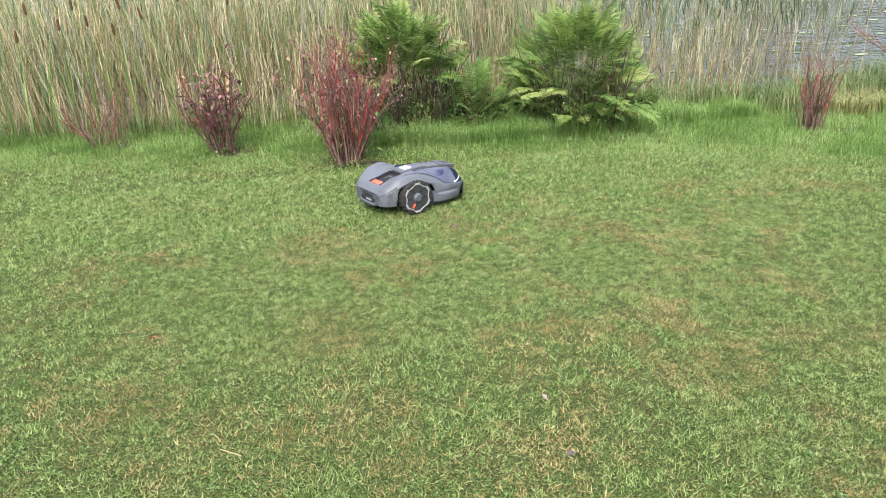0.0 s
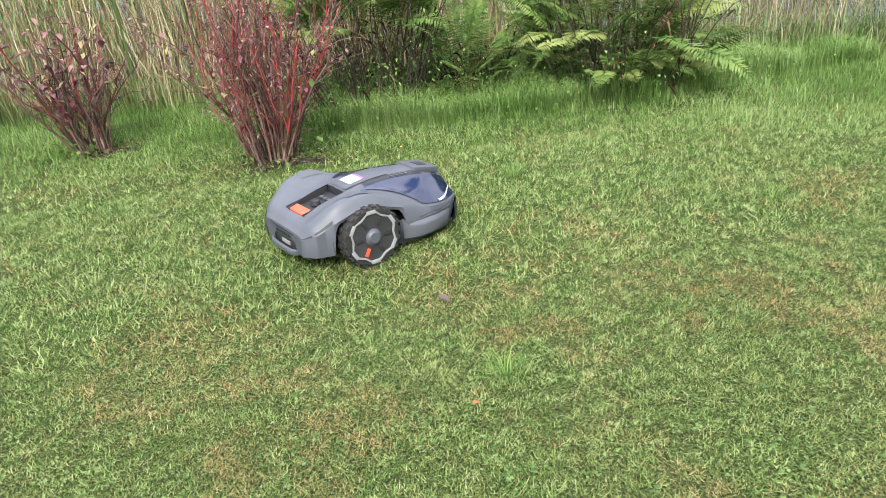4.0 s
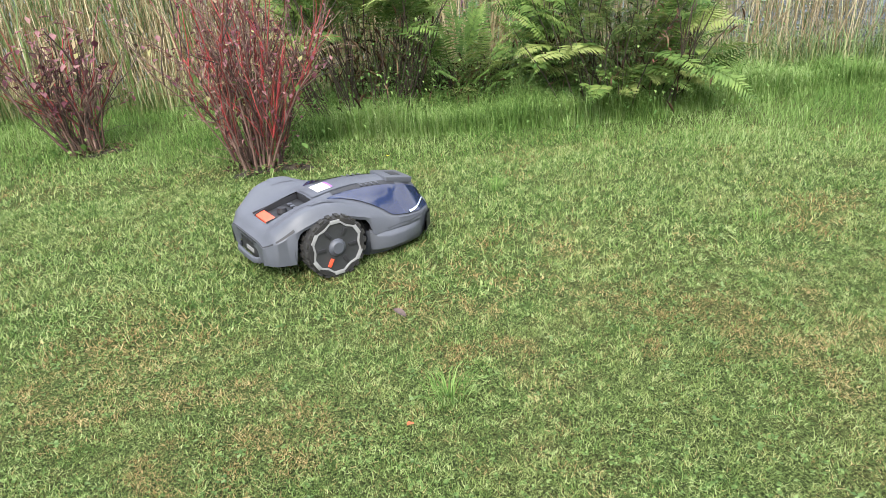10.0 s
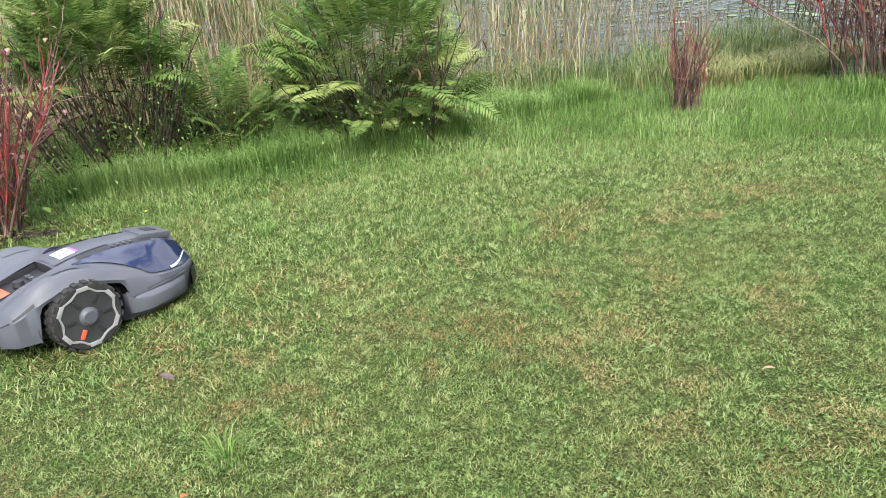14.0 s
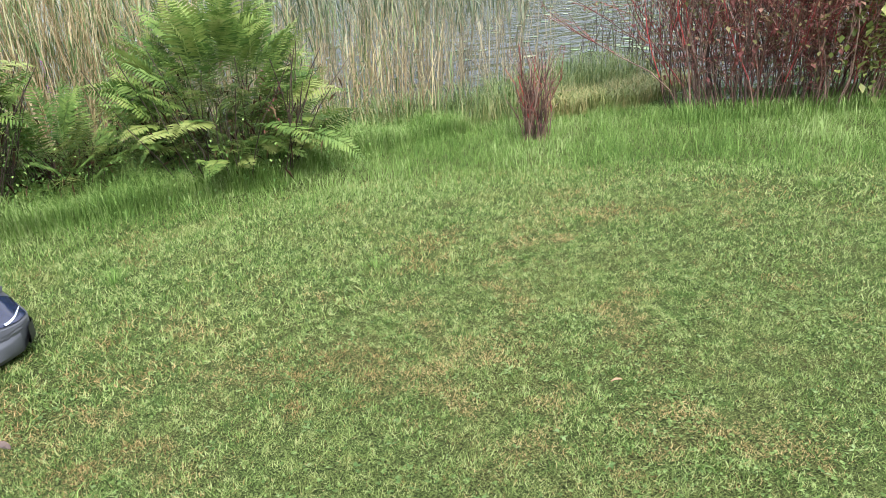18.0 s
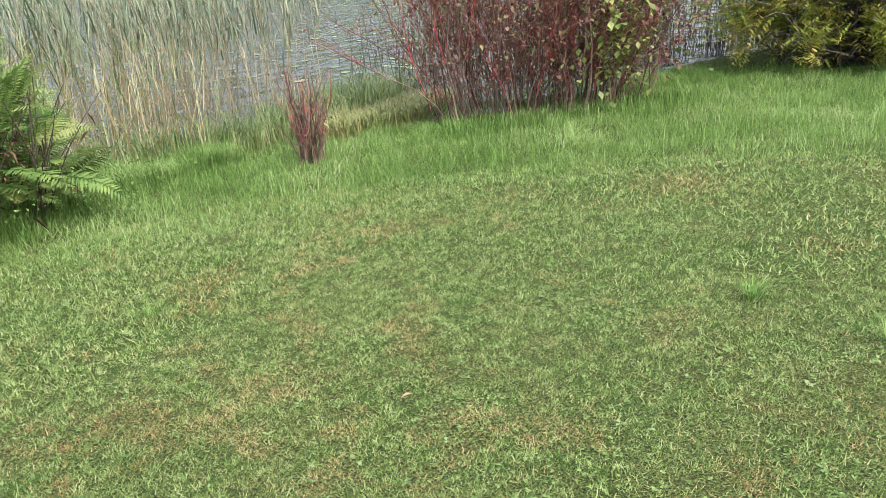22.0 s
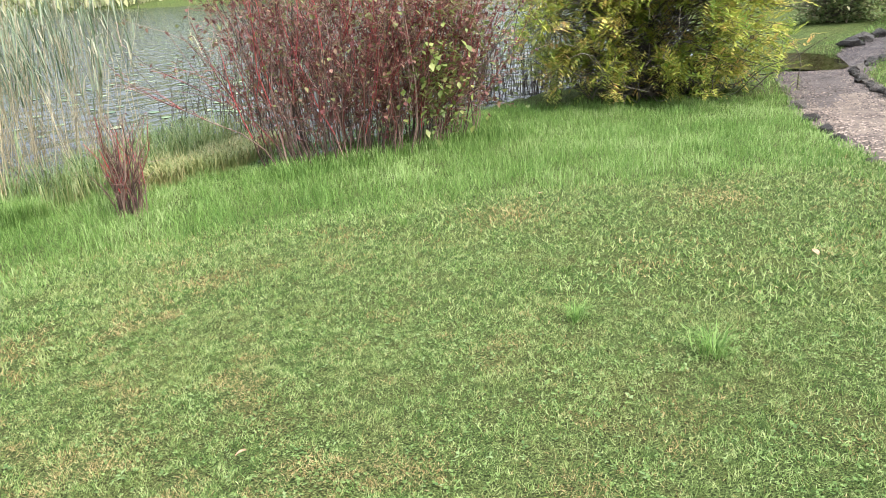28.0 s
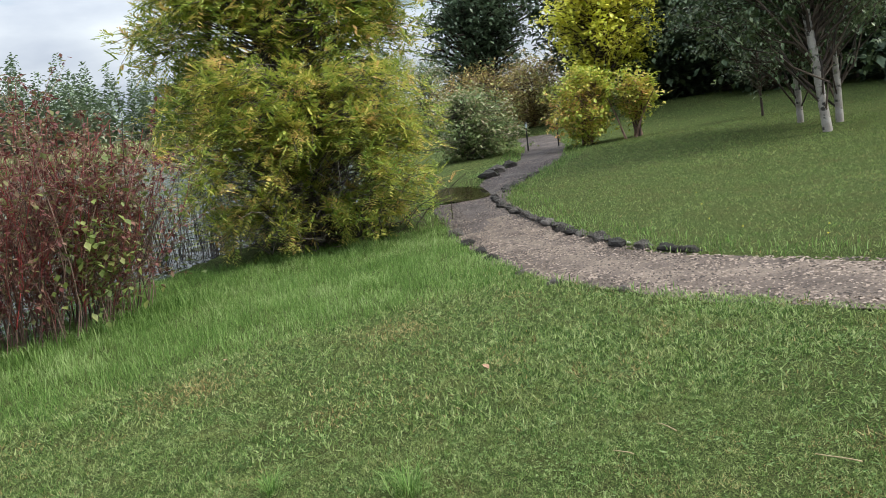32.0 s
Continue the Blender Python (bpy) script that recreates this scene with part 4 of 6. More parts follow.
def fern(x, y, tall, spread, n, label, seed, dead=0.3, low=0.1):
    """A mound of arching fronds on a dark thicket of old stems."""
    r = rng_of(seed)
    th = empty("royal_fern", x, y, label, "fern", "ferns by the shore")
    m = 70
    a = r.uniform(0, 6.283, m)
    q = np.sqrt(r.uniform(0, 1, m)) * spread * 0.35
    base = np.stack([np.cos(a) * q, np.sin(a) * q, np.full(m, -0.02)], -1)
    pts = strand(base, np.stack([np.cos(a) * 0.35, np.sin(a) * 0.35, np.ones(m)], -1), r.uniform(0.5, 0.85, m) * tall, 5, 0.10, 0.0, r)
    for i in range(m):
        np_object("stalk", *strand_tubes(pts[i:i + 1], np.full(1, 0.005), np.full(1, 0.003), 4), DARK_BARK, th)
    k = 300
    dp = r.normal(0, 0.5, (k, 3)) * [spread * 0.42, spread * 0.42, tall * 0.30] + [0, 0, tall * 0.33]
    dp[:, 2] = np.maximum(dp[:, 2], 0.03)
    np_object("dead_frond_mass", *leaves(dp, np.stack([r.normal(0, 0.5, k), r.normal(0, 0.5, k), r.normal(-1, 0.5, k)], -1), r.uniform(0.04, 0.13, k), 0.08), DEAD_LEAF, th, "withered brown hanging fronds", kind="stuff")
    k = 3000
    wp = r.normal(0, 0.5, (k, 3)) * [spread * 0.85, spread * 0.85, tall * 0.30] + [0, 0, tall * 0.25]
    wp[:, 2] = np.abs(wp[:, 2]) + 0.02
    np_object("undergrowth", *leaves(wp, np.stack([r.normal(0, 1, k), r.normal(0, 1, k), r.normal(-0.1, 0.5, k)], -1), r.uniform(0.015, 0.036, k), 0.5), WEED_LEAF, th, "dark green leaves under the fronds", kind="stuff")
    spare = []
    for i in range(int(n * 1.7)):
        az = r.uniform(0, 6.283)
        u = low + (1.0 - low) * r.uniform(0, 1) ** 1.25
        rad = spread * 0.37 * math.sqrt(max(0.0, 1 - abs(u) ** 3.5)) * r.uniform(0.5, 1.1)
        which = r.integers(0, len(FRONDS))
        pitch = -radians(r.uniform(-28, 22) + 55 * max(u, 0) ** 1.5)
        z = r.uniform(0.5, 0.86)
        m4 = Matrix.LocRotScale((rad * math.cos(az), rad * math.sin(az), tall * (0.20 + 0.55 * u)), Euler((radians(r.normal(0, 22)), pitch, az + r.normal(0, 0.3))), (z, z, z))
        if i < n:
            fr = new("frond", FRONDS[which])
            fr.parent = th
            fr.matrix_basis = m4
        else:
            m3 = np.array(m4)
            fv, ft = FROND_SHAPES[which]
            spare.append((fv @ (m3[:3, :3] * 0.9).T + m3[:3, 3] * [0.8, 0.8, 0.95], ft))
    # inner fronds carry the mound's shade in their colour
    np_object("inner_frond_mass", *joined(spare), FERN_SHADED, th, "darker green fronds inside the mound", kind="stuff")
    return th


fern(0.70, 5.15, 1.32, 1.05, 150, "tall royal fern with yellow-green fronds over brown stalks", 61, low=0.45)
big_fern = fern(2.45, 4.85, 1.22, 1.45, 240, "broad royal fern mound with arching light green fronds", 62, low=-0.05)
fern(1.45, 5.3, 0.5, 0.8, 45, "low fern and weeds between two fern mounds", 63, low=0.0)


leaf_cluster(big_fern, 2.62, 4.42, float(height(2.62, 4.42)) + 0.48, 0.16, 0.10, 0.22, 130, 0.05, RUSSET_FERN, 47, "withered_patch", "withered russet fern leaves", 0.3)


# weeds between the ferns and along the bank
r_ = rng_of(70)
n = 5000
x = r_.uniform(-0.2, 3.6, n)
y = np.interp(x, [-0.2, 0.8, 1.5, 2.4, 3.6], [5.1, 4.75, 4.75, 4.55, 5.0]) + np.abs(r_.normal(0, 0.32, n))
pz = on_ground(x, y)
pz[:, 2] += np.abs(r_.normal(0, 0.10, n))
tagged(np_object("bank_weeds", *leaves(pz, np.stack([r_.normal(0, 1, n), r_.normal(0, 1, n), r_.normal(0.2, 0.5, n)], -1), r_.uniform(0.015, 0.036, n), 0.5), WEED_LEAF), "dense dark green weeds on the bank", "weeds", kind="stuff")
n = 24000
x = r_.uniform(0.3, 4.4, n)
y = np.interp(x, [0.3, 0.9, 1.5, 2.4, 3.2, 4.4], [4.65, 4.45, 4.4, 4.25, 4.45, 4.5]) + np.abs(r_.normal(0, 0.36, n))
h_ = r_.uniform(0.07, 0.30, n) * (0.55 + 0.6 * mottle(x, y, 0.3, 71))
v, t = blades(on_ground(x, y), r_.uniform(0, 6.283, n), h_, r_.uniform(0.0022, 0.005, n), h_ * r_.uniform(0.1, 0.6, n), h_ * r_.uniform(0.1, 0.7, n))
tagged(np_object("bank_grass", v, t, LONG_BLADE), "long seeding grass on the bank before the ferns", "grass", kind="stuff")
n = 6000
x = r_.uniform(5.2, 7.4, n)
y = np.interp(x, [5.2, 6.2, 7.4], [4.3, 4.0, 4.2]) + np.abs(r_.normal(0, 0.5, n))
h_ = r_.uniform(0.08, 0.28, n)
v, t = blades(on_ground(x, y), r_.uniform(0, 6.283, n), h_, r_.uniform(0.005, 0.01, n), h_ * 0.4, h_ * r_.uniform(0.2, 0.8, n))
tagged(np_object("yellowed_grass", v, t, material("yellowed_blade", [(0.15, 0.19, 0.055), (0.26, 0.275, 0.095), (0.38, 0.33, 0.15)], 0.6, 2.0, 8.0, island=0.8, translucent=0.25)), "yellowing rough grass on the shore spit", "grass", kind="stuff")

# ---------------------------------------------------------------- robot mower
SHELL = material("grey_shell_plastic", [(0.060, 0.064, 0.078), (0.073, 0.078, 0.093), (0.090, 0.094, 0.109)], 0.5, 6.0, 300.0, 0.06, 500.0)
SHELL_LOW = material("grey_bumper_plastic", [(0.060, 0.064, 0.077), (0.074, 0.079, 0.093)], 0.5, 6.0, 300.0, 0.08, 400.0)
BLACK_PLASTIC = material("black_plastic", [(0.012, 0.012, 0.014), (0.022, 0.022, 0.025)], 0.6, 12.0, 200.0, 0.05, 400.0)
CANOPY = material("smoked_canopy", [(0.008, 0.012, 0.04), (0.014, 0.02, 0.055)], 0.06, 4.0, 40.0, coat=0.15)
RUBBER = material("black_rubber", [(0.008, 0.008, 0.008), (0.018, 0.017, 0.016), (0.04, 0.037, 0.03)], 0.85, 18.0, 120.0, 0.2, 200.0)
HUB_GREY = material("hub_plastic", [(0.022, 0.023, 0.025), (0.04, 0.04, 0.042)], 0.55, 15.0, 200.0)
RIM_GREY = material("rim_light_grey", [(0.20, 0.20, 0.20), (0.28, 0.28, 0.275)], 0.6, 20.0, 150.0)
ORANGE = material("orange_plastic", [(0.68, 0.075, 0.035), (0.78, 0.11, 0.05)], 0.45, 20.0, 150.0)
LAMP_WHITE = material("headlight_white", [(0.50, 0.58, 0.70), (0.62, 0.70, 0.80)], 0.15, 20.0, 100.0, coat=0.5)
STICKER = material("white_sticker", [(0.72, 0.70, 0.74), (0.80, 0.78, 0.82)], 0.4, 30.0, 200.0)
STICKER_PURPLE = material("purple_print", [(0.22, 0.06, 0.35), (0.35, 0.12, 0.5)], 0.4, 30.0, 200.0)
STICKER_RED = material("red_print", [(0.55, 0.08, 0.12), (0.6, 0.12, 0.15)], 0.4, 30.0, 200.0)


def part(name, bm, mat, parent, label="", smooth_shade=True):
    me = bpy.data.meshes.new(name)
    bmesh.ops.recalc_face_normals(bm, faces=bm.faces)
    bm.to_mesh(me)
    bm.free()
    me.materials.append(mat)
    if smooth_shade:
        me.polygons.foreach_set("use_smooth", [True] * len(me.polygons))
        me.set_sharp_from_angle(angle=radians(38))
    ob = new(name, me)
    ob.parent = parent
    if label:
        ob["label"] = label
    return ob


def box_bm(c, size, bevel=0.004, m=None):
    bm = bmesh.new()
    bmesh.ops.create_cube(bm, size=1.0)
    bmesh.ops.scale(bm, vec=size, verts=bm.verts)
    if bevel:
        bmesh.ops.bevel(bm, geom=bm.edges[:], offset=bevel, segments=2, affect="EDGES", profile=0.6)
    bmesh.ops.transform(bm, matrix=Matrix.Translation(c) @ (m or Matrix()), verts=bm.verts)
    return bm


def lathe_bm(profile, seg=48, cy=0.0, cx=0.0, cz=0.0, wave=None):
    """Turns (radius, y) pairs round the y axis."""
    bm = bmesh.new()
    rings = []
    for r, y in profile:
        ring = []
        for k in range(seg):
            a = 2 * math.pi * k / seg
            q = r * (wave(a, r) if wave else 1.0)
            ring.append(bm.verts.new((cx + q * math.cos(a), cy + y, cz + q * math.sin(a))))
        rings.append(ring)
    for a, b in zip(rings, rings[1:]):
        for k in range(seg):
            bm.faces.new((a[k], a[(k + 1) % seg], b[(k + 1) % seg], b[k]))
    return bm


SX = [-0.262, -0.225, -0.12, 0.0, 0.10, 0.20, 0.30, 0.38, 0.44, 0.468]
SW = [0.165, 0.215, 0.250, 0.255, 0.250, 0.240, 0.225, 0.195, 0.145, 0.09]
SS = [0, 0.25, 0.5, 0.75, 0.9, 1.0]
SZ = [
    [0.158, 0.158, 0.158, 0.156, 0.152, 0.146],
    [0.190, 0.190, 0.192, 0.198, 0.190, 0.165],
    [0.222, 0.223, 0.232, 0.262, 0.258, 0.214],
    [0.252, 0.250, 0.252, 0.278, 0.276, 0.240],
    [0.270, 0.266, 0.256, 0.248, 0.236, 0.207],
    [0.274, 0.268, 0.250, 0.222, 0.198, 0.168],
    [0.266, 0.259, 0.235, 0.196, 0.164, 0.146],
    [0.248, 0.240, 0.210, 0.168, 0.145, 0.136],
    [0.214, 0.207, 0.180, 0.152, 0.140, 0.131],
    [0.160, 0.157, 0.149, 0.140, 0.134, 0.125],
]


def curve_at(xs, ys, x):
    """Smooth (Catmull-Rom) reading of a table."""
    i = max(0, min(len(xs) - 2, int(np.searchsorted(xs, x)) - 1))
    t = (x - xs[i]) / (xs[i + 1] - xs[i])
    p0, p1, p2, p3 = ys[max(i - 1, 0)], ys[i], ys[i + 1], ys[min(i + 2, len(ys) - 1)]
    return p1 + 0.5 * t * (p2 - p0 + t * (2 * p0 - 5 * p1 + 4 * p2 - p3 + t * (3 * (p1 - p2) + p3 - p0)))


def shell_point(x, s, lift=0.0):
    w = curve_at(SX, SW, x)
    z = curve_at(SX, [curve_at(SS, row, abs(s)) for row in SZ], x)
    return Vector((x, s * w * (1 + lift * 2), z + lift))


def shell_sheet(xs, ss, lift=0.0, skip=None):
    bm = bmesh.new()
    grid = [[bm.verts.new(shell_point(x, s, lift)) for s in ss] for x in xs]
    for i in range(len(xs) - 1):
        for j in range(len(ss) - 1):
            if skip and skip((xs[i] + xs[i + 1]) / 2, (ss[j] + ss[j + 1]) / 2):
                continue
            bm.faces.new((grid[i][j], grid[i + 1][j], grid[i + 1][j + 1], grid[i][j + 1]))
    return bm, grid


def mower_wheel(parent, side):
    """A rear wheel with tread, outer disc at side (+1 left, -1 right)."""
    cz, y0 = 0.122, side * 0.245
    s = side
    wheel = part("wheel", lathe_bm([(0.02, -0.035), (0.100, -0.035), (0.100, 0.03 * s * s), (0.02, 0.03)], 40, y0, 0, cz), HUB_GREY, parent, "grey plastic wheel body")
    tyre = lathe_bm([(0.098, -0.038), (0.113, -0.038), (0.118, -0.03), (0.118, 0.03), (0.113, 0.038), (0.098, 0.038)], 56, y0, 0, cz)
    part("tyre", tyre, RUBBER, wheel, "black rubber tyre")
    for k in range(22):
        a = 2 * math.pi * k / 22
        for q, yy in ((0, -0.02), (0.5, 0.02)):
            aa = a + q * 2 * math.pi / 22
            part("tread_block", box_bm((0, 0, 0), (0.008, 0.032, 0.018), 0.0, None), RUBBER, wheel, smooth_shade=False).matrix_basis = Matrix.Translation((0.1195 * math.cos(aa), y0 + yy, cz + 0.1195 * math.sin(aa))) @ Matrix.Rotation(-aa, 4, "Y")
    f = y0 + s * 0.034
    wave = lambda a, r: 1.0 - 0.13 * (0.5 + 0.5 * math.cos(6 * a)) ** 1.3
    part("rim", lathe_bm([(0.098, f - y0 - s * 0.004), (0.0995, f - y0 + s * 0.006), (0.1065, f - y0 + s * 0.006), (0.108, f - y0 - s * 0.004)], 72, y0, 0, cz, wave), RIM_GREY, wheel, "light grey wavy rim ring")
    part("disc", lathe_bm([(0.0005, f - y0 + s * 0.003), (0.05, f - y0 + s * 0.002), (0.10, f - y0 - s * 0.001)], 48, y0, 0, cz), HUB_GREY, wheel, "dark grey wheel disc")
    part("hub_cap", lathe_bm([(0.0005, s * 0.050), (0.022, s * 0.050), (0.025, s * 0.045), (0.034, s * 0.040), (0.036, s * 0.030)], 16, y0, 0, cz), SHELL, wheel, "raised grey hub cap")
    for k in range(6):
        a = k * math.pi / 3
        b = box_bm((0, 0, 0), (0.034, 0.006, 0.014), 0.002)
        sp = part("spoke", b, ORANGE if k == 4 and s < 0 else BLACK_PLASTIC, wheel, "orange wheel clip" if k == 4 and s < 0 else "")
        sp.matrix_basis = Matrix.Translation((0.064 * math.cos(a), f + s * 0.004, cz + 0.064 * math.sin(a))) @ Matrix.Rotation(-a, 4, "Y")
    for k in range(6):
        a = math.pi / 6 + k * math.pi / 3
        lug = part("rim_lug", box_bm((0, 0, 0), (0.015, 0.006, 0.040), 0.002), RIM_GREY, wheel)
        lug.matrix_basis = Matrix.Translation((0.101 * math.cos(a), f + s * 0.0035, cz + 0.101 * math.sin(a))) @ Matrix.Rotation(-a, 4, "Y")


def robot_mower(x, y, heading):
    th = new("robot_mower")
    tagged(th, "grey robotic lawn mower with smoked canopy and orange stop button", "lawn mower")
    e = 0.01
    h0 = float(height(x, y))
    nor = Vector((-(float(height(x + e, y)) - h0) / e, -(float(height(x, y + e)) - h0) / e, 1)).normalized()
    fwd = Vector((math.cos(heading), math.sin(heading), 0))
    fwd = (fwd - nor * fwd.dot(nor)).normalized()
    left = nor.cross(fwd)
    th.matrix_basis = Matrix.Translation((x, y, h0 + 0.006)) @ Matrix((fwd, left, nor)).transposed().to_4x4()
    xs = np.unique(np.round(np.concatenate([np.linspace(-0.262, 0.468, 62), [-0.195, 0.008]]), 4)).tolist()
    ss = np.round(np.linspace(-1, 1, 45), 4).tolist()
    well = lambda x_, s_: -0.195 < x_ < 0.008 and abs(s_) < 0.28
    bm, grid = shell_sheet(xs, ss, 0.0, well)
    # side walls, open over the wheels
    for col in (0, -1):
        low = []
        for i, x_ in enumerate(xs):
            p = grid[i][col].co
            if abs(x_) < 0.154:
                zb = min(p.z - 0.012, 0.112 + math.sqrt(max(0.0, 0.154 ** 2 - x_ * x_)))
            else:
                zb = 0.075 if x_ < 0 else 0.116
            low.append(bm.verts.new((x_, p.y * (0.985 if zb > 0.15 else 0.96 if x_ < 0 else 1.035), zb)))
        for i in range(len(xs) - 1):
            bm.faces.new((grid[i][col], low[i], low[i + 1], grid[i + 1][col]))
    # rear wall
    low = [bm.verts.new((-0.255 if abs(s) > 0.5 else -0.25, grid[0][j].co.y * 0.95, 0.075 if abs(s) > 0.62 else 0.112)) for j, s in enumerate(ss)]
    for j in range(len(ss) - 1):
        bm.faces.new((grid[0][j], grid[0][j + 1], low[j + 1], low[j]))
    body = part("shell", bm, SHELL, th, "satin mid-grey plastic shell")
    # lower chassis
    bm = bmesh.new()
    prof = [(0.02, 0.060), (0.055, 0.035), (0.075, 0.012), (0.10, 0.004), (0.128, 0.0)]
    out = [(0.13, 0.20), (0.15, 0.232), (0.22, 0.246), (0.32, 0.228), (0.40, 0.19), (0.445, 0.14), (0.468, 0.07), (0.472, 0.0)]
    out += [(a, -b) for a, b in out[-2::-1]]
    rings = []
    for z, inset in prof:
        rings.append([bm.verts.new((0.13 + (a - 0.13) * (1 - inset * 0.8), b * (1 - inset * 1.6), z)) for a, b in out])
    for a, b in zip(rings, rings[1:]):
        for k in range(len(out) - 1):
            bm.faces.new((a[k], a[k + 1], b[k + 1], b[k]))
    bm.faces.new(rings[0])
    part("front_skirt", bm, SHELL_LOW, th, "grey lower front skirt")
    bm = bmesh.new()
    out2 = [(a, b) for a, b in out if a > 0.38]
    rings = [[bm.verts.new((a + 0.006, b * 1.03, z)) for a, b in out2] for z in (0.022, 0.05, 0.085, 0.112)]
    for i, a in enumerate(rings[0]):
        a.co.x -= 0.025
    for a, b in zip(rings, rings[1:]):
        for k in range(len(out2) - 1):
            bm.faces.new((a[k], a[k + 1], b[k + 1], b[k]))
    part("front_bumper", bm, BLACK_PLASTIC, th, "dark front bumper")
    part("chassis", box_bm((0.02, 0, 0.105), (0.50, 0.38, 0.09), 0.02), BLACK_PLASTIC, th, "black chassis underside")
    # smoked canopies either side of the spine
    for sgn in (-1, 1):
        cx = np.linspace(0.05, 0.445, 30).tolist()
        bm = bmesh.new()
        grid = []
        for x_ in cx:
            u = max(0.0, (x_ - 0.05) / 0.395)
            a, b = 0.41, 0.45 + 0.51 * min(1.0, u * 2.0) ** 0.8
            grid.append([bm.verts.new(shell_point(x_, sgn * (a + (b - a) * k / 9), 0.005 * min(1, u * 6))) for k in range(10)])
        for i in range(len(cx) - 1):
            for k in range(9):
                bm.faces.new((grid[i][k], grid[i + 1][k], grid[i + 1][k + 1], grid[i][k + 1]))
        canopy = part("canopy", bm, CANOPY, th, "glossy smoked blue-black canopy")
        # headlight bar along the front lower edge of the canopy
        bm = bmesh.new()
        prev = None
        for k in range(13):
            u = k / 12
            x_, mid, half = 0.330 + 0.108 * u, 0.945 - 0.22 * u ** 1.6, 0.022 * (1 - 0.4 * u)
            pair = [bm.verts.new(shell_point(x_, sgn * (mid + q * half), 0.0085)) for q in (-1, 0, 1)]
            if prev:
                for q in range(2):
                    bm.faces.new((prev[q], prev[q + 1], pair[q + 1], pair[q]))
            prev = pair
        part("headlight", bm, LAMP_WHITE, canopy, "white headlight strip")
        # vent slats in the dark stripe beside the spine
        bm, _ = shell_sheet(np.linspace(0.08, 0.34, 14).tolist(), [sgn * q for q in (0.27, 0.31, 0.35, 0.39)], 0.0025)
        part("spine_stripe", bm, BLACK_PLASTIC, th, "dark stripe beside the spine")
        for k in range(4):
            x_ = 0.20 + 0.022 * k
            p = shell_point(x_, sgn * 0.33, 0.004)
            part("vent_slat", box_bm(p, (0.006, 0.026, 0.004), 0.001), SHELL_LOW, th)
        # moulded step low on the flank, and seam plate on the shoulder
        bm = bmesh.new()
        prev = None
        for x_, z_, o_ in ((0.150, 0.122, 0.0), (0.168, 0.112, 0.020), (0.215, 0.104, 0.024), (0.275, 0.100, 0.020), (0.33, 0.098, 0.012), (0.375, 0.098, 0.0)):
            w_ = np.interp(x_, [a for a, b in out[:7]], [b for a, b in out[:7]])
            sec = [bm.verts.new((x_, sgn * y_, zz)) for y_, zz in ((w_ * 0.985, z_ + 0.012), (w_ + o_ * 0.8, z_), (w_ + o_, z_ - 0.008), (w_ + o_ * 0.7, 0.050), (w_ * 0.93, 0.026))]
            if prev:
                for k in range(4):
                    bm.faces.new((prev[k], prev[k + 1], sec[k + 1], sec[k]))
            prev = sec
        part("side_step", bm, SHELL, th, "moulded step on the flank")
        bm, _ = shell_sheet(np.linspace(-0.06, 0.035, 6).tolist(), [sgn * q for q in (0.66, 0.72, 0.78, 0.84)], 0.003)
        part("shoulder_plate", bm, SHELL, th, "flush plate on the shoulder")
        mower_wheel(th, sgn)
        bm = bmesh.new()
        prev = None
        for k in range(19):
            a = math.pi * (-0.12 + 1.24 * k / 18)
            pair = [bm.verts.new((0.150 * math.cos(a), sgn * yy, 0.116 + 0.138 * math.sin(a))) for yy in (0.16, 0.236)]
            if prev:
                bm.faces.new((prev[0], prev[1], pair[1], pair[0]))
            prev = pair
        part("wheel_arch", bm, BLACK_PLASTIC, th, "black wheel arch liner")
        # caster
        part("caster_wheel", lathe_bm([(0.002, -0.02), (0.03, -0.02), (0.036, 0), (0.03, 0.02), (0.002, 0.02)], 20, sgn * 0.13, 0.33, 0.036), RUBBER, th, "small black front caster")
    # top panel ahead of the keypad with a sticker
    bm, _ = shell_sheet(np.linspace(0.016, 0.20, 12).tolist(), np.linspace(-0.245, 0.245, 9).tolist(), 0.004)
    part("spine_panel", bm, SHELL, th, "grey spine panel")
    bm, _ = shell_sheet([0.045, 0.07, 0.098], [-0.16, -0.05, 0.06, 0.16], 0.0065)
    sticker = part("sticker", bm, STICKER, th, "white printed sticker")
    bm, _ = shell_sheet([0.0985, 0.104, 0.108], [-0.16, -0.05, 0.06, 0.16], 0.0066)
    part("purple_band", bm, STICKER_PURPLE, sticker, "purple band")
    for k in range(3):
        bm, _ = shell_sheet([0.056 + 0.013 * k, 0.060 + 0.013 * k], [-0.10, 0.0, 0.04 + 0.03 * k], 0.0075)
        part("print_bar", bm, STICKER_RED, sticker)
    # keypad well
    z0 = shell_point(-0.11, 0).z
    hw = 0.28 * curve_at(SX, SW, -0.11)
    well_ = part("keypad", box_bm((-0.093, 0, z0 - 0.030), (0.204, hw * 2.0, 0.02), 0.002, Matrix.Rotation(-0.18, 4, "Y")), BLACK_PLASTIC, th, "black recessed keypad")
    for yy in (-hw, hw):
        part("well_wall", box_bm((-0.093, yy, z0 - 0.012), (0.204, 0.004, 0.030), 0.001, Matrix.Rotation(-0.18, 4, "Y")), BLACK_PLASTIC, well_)
    part("well_wall", box_bm((0.010, 0, z0 + 0.006), (0.004, hw * 2, 0.036), 0.001), BLACK_PLASTIC, well_)
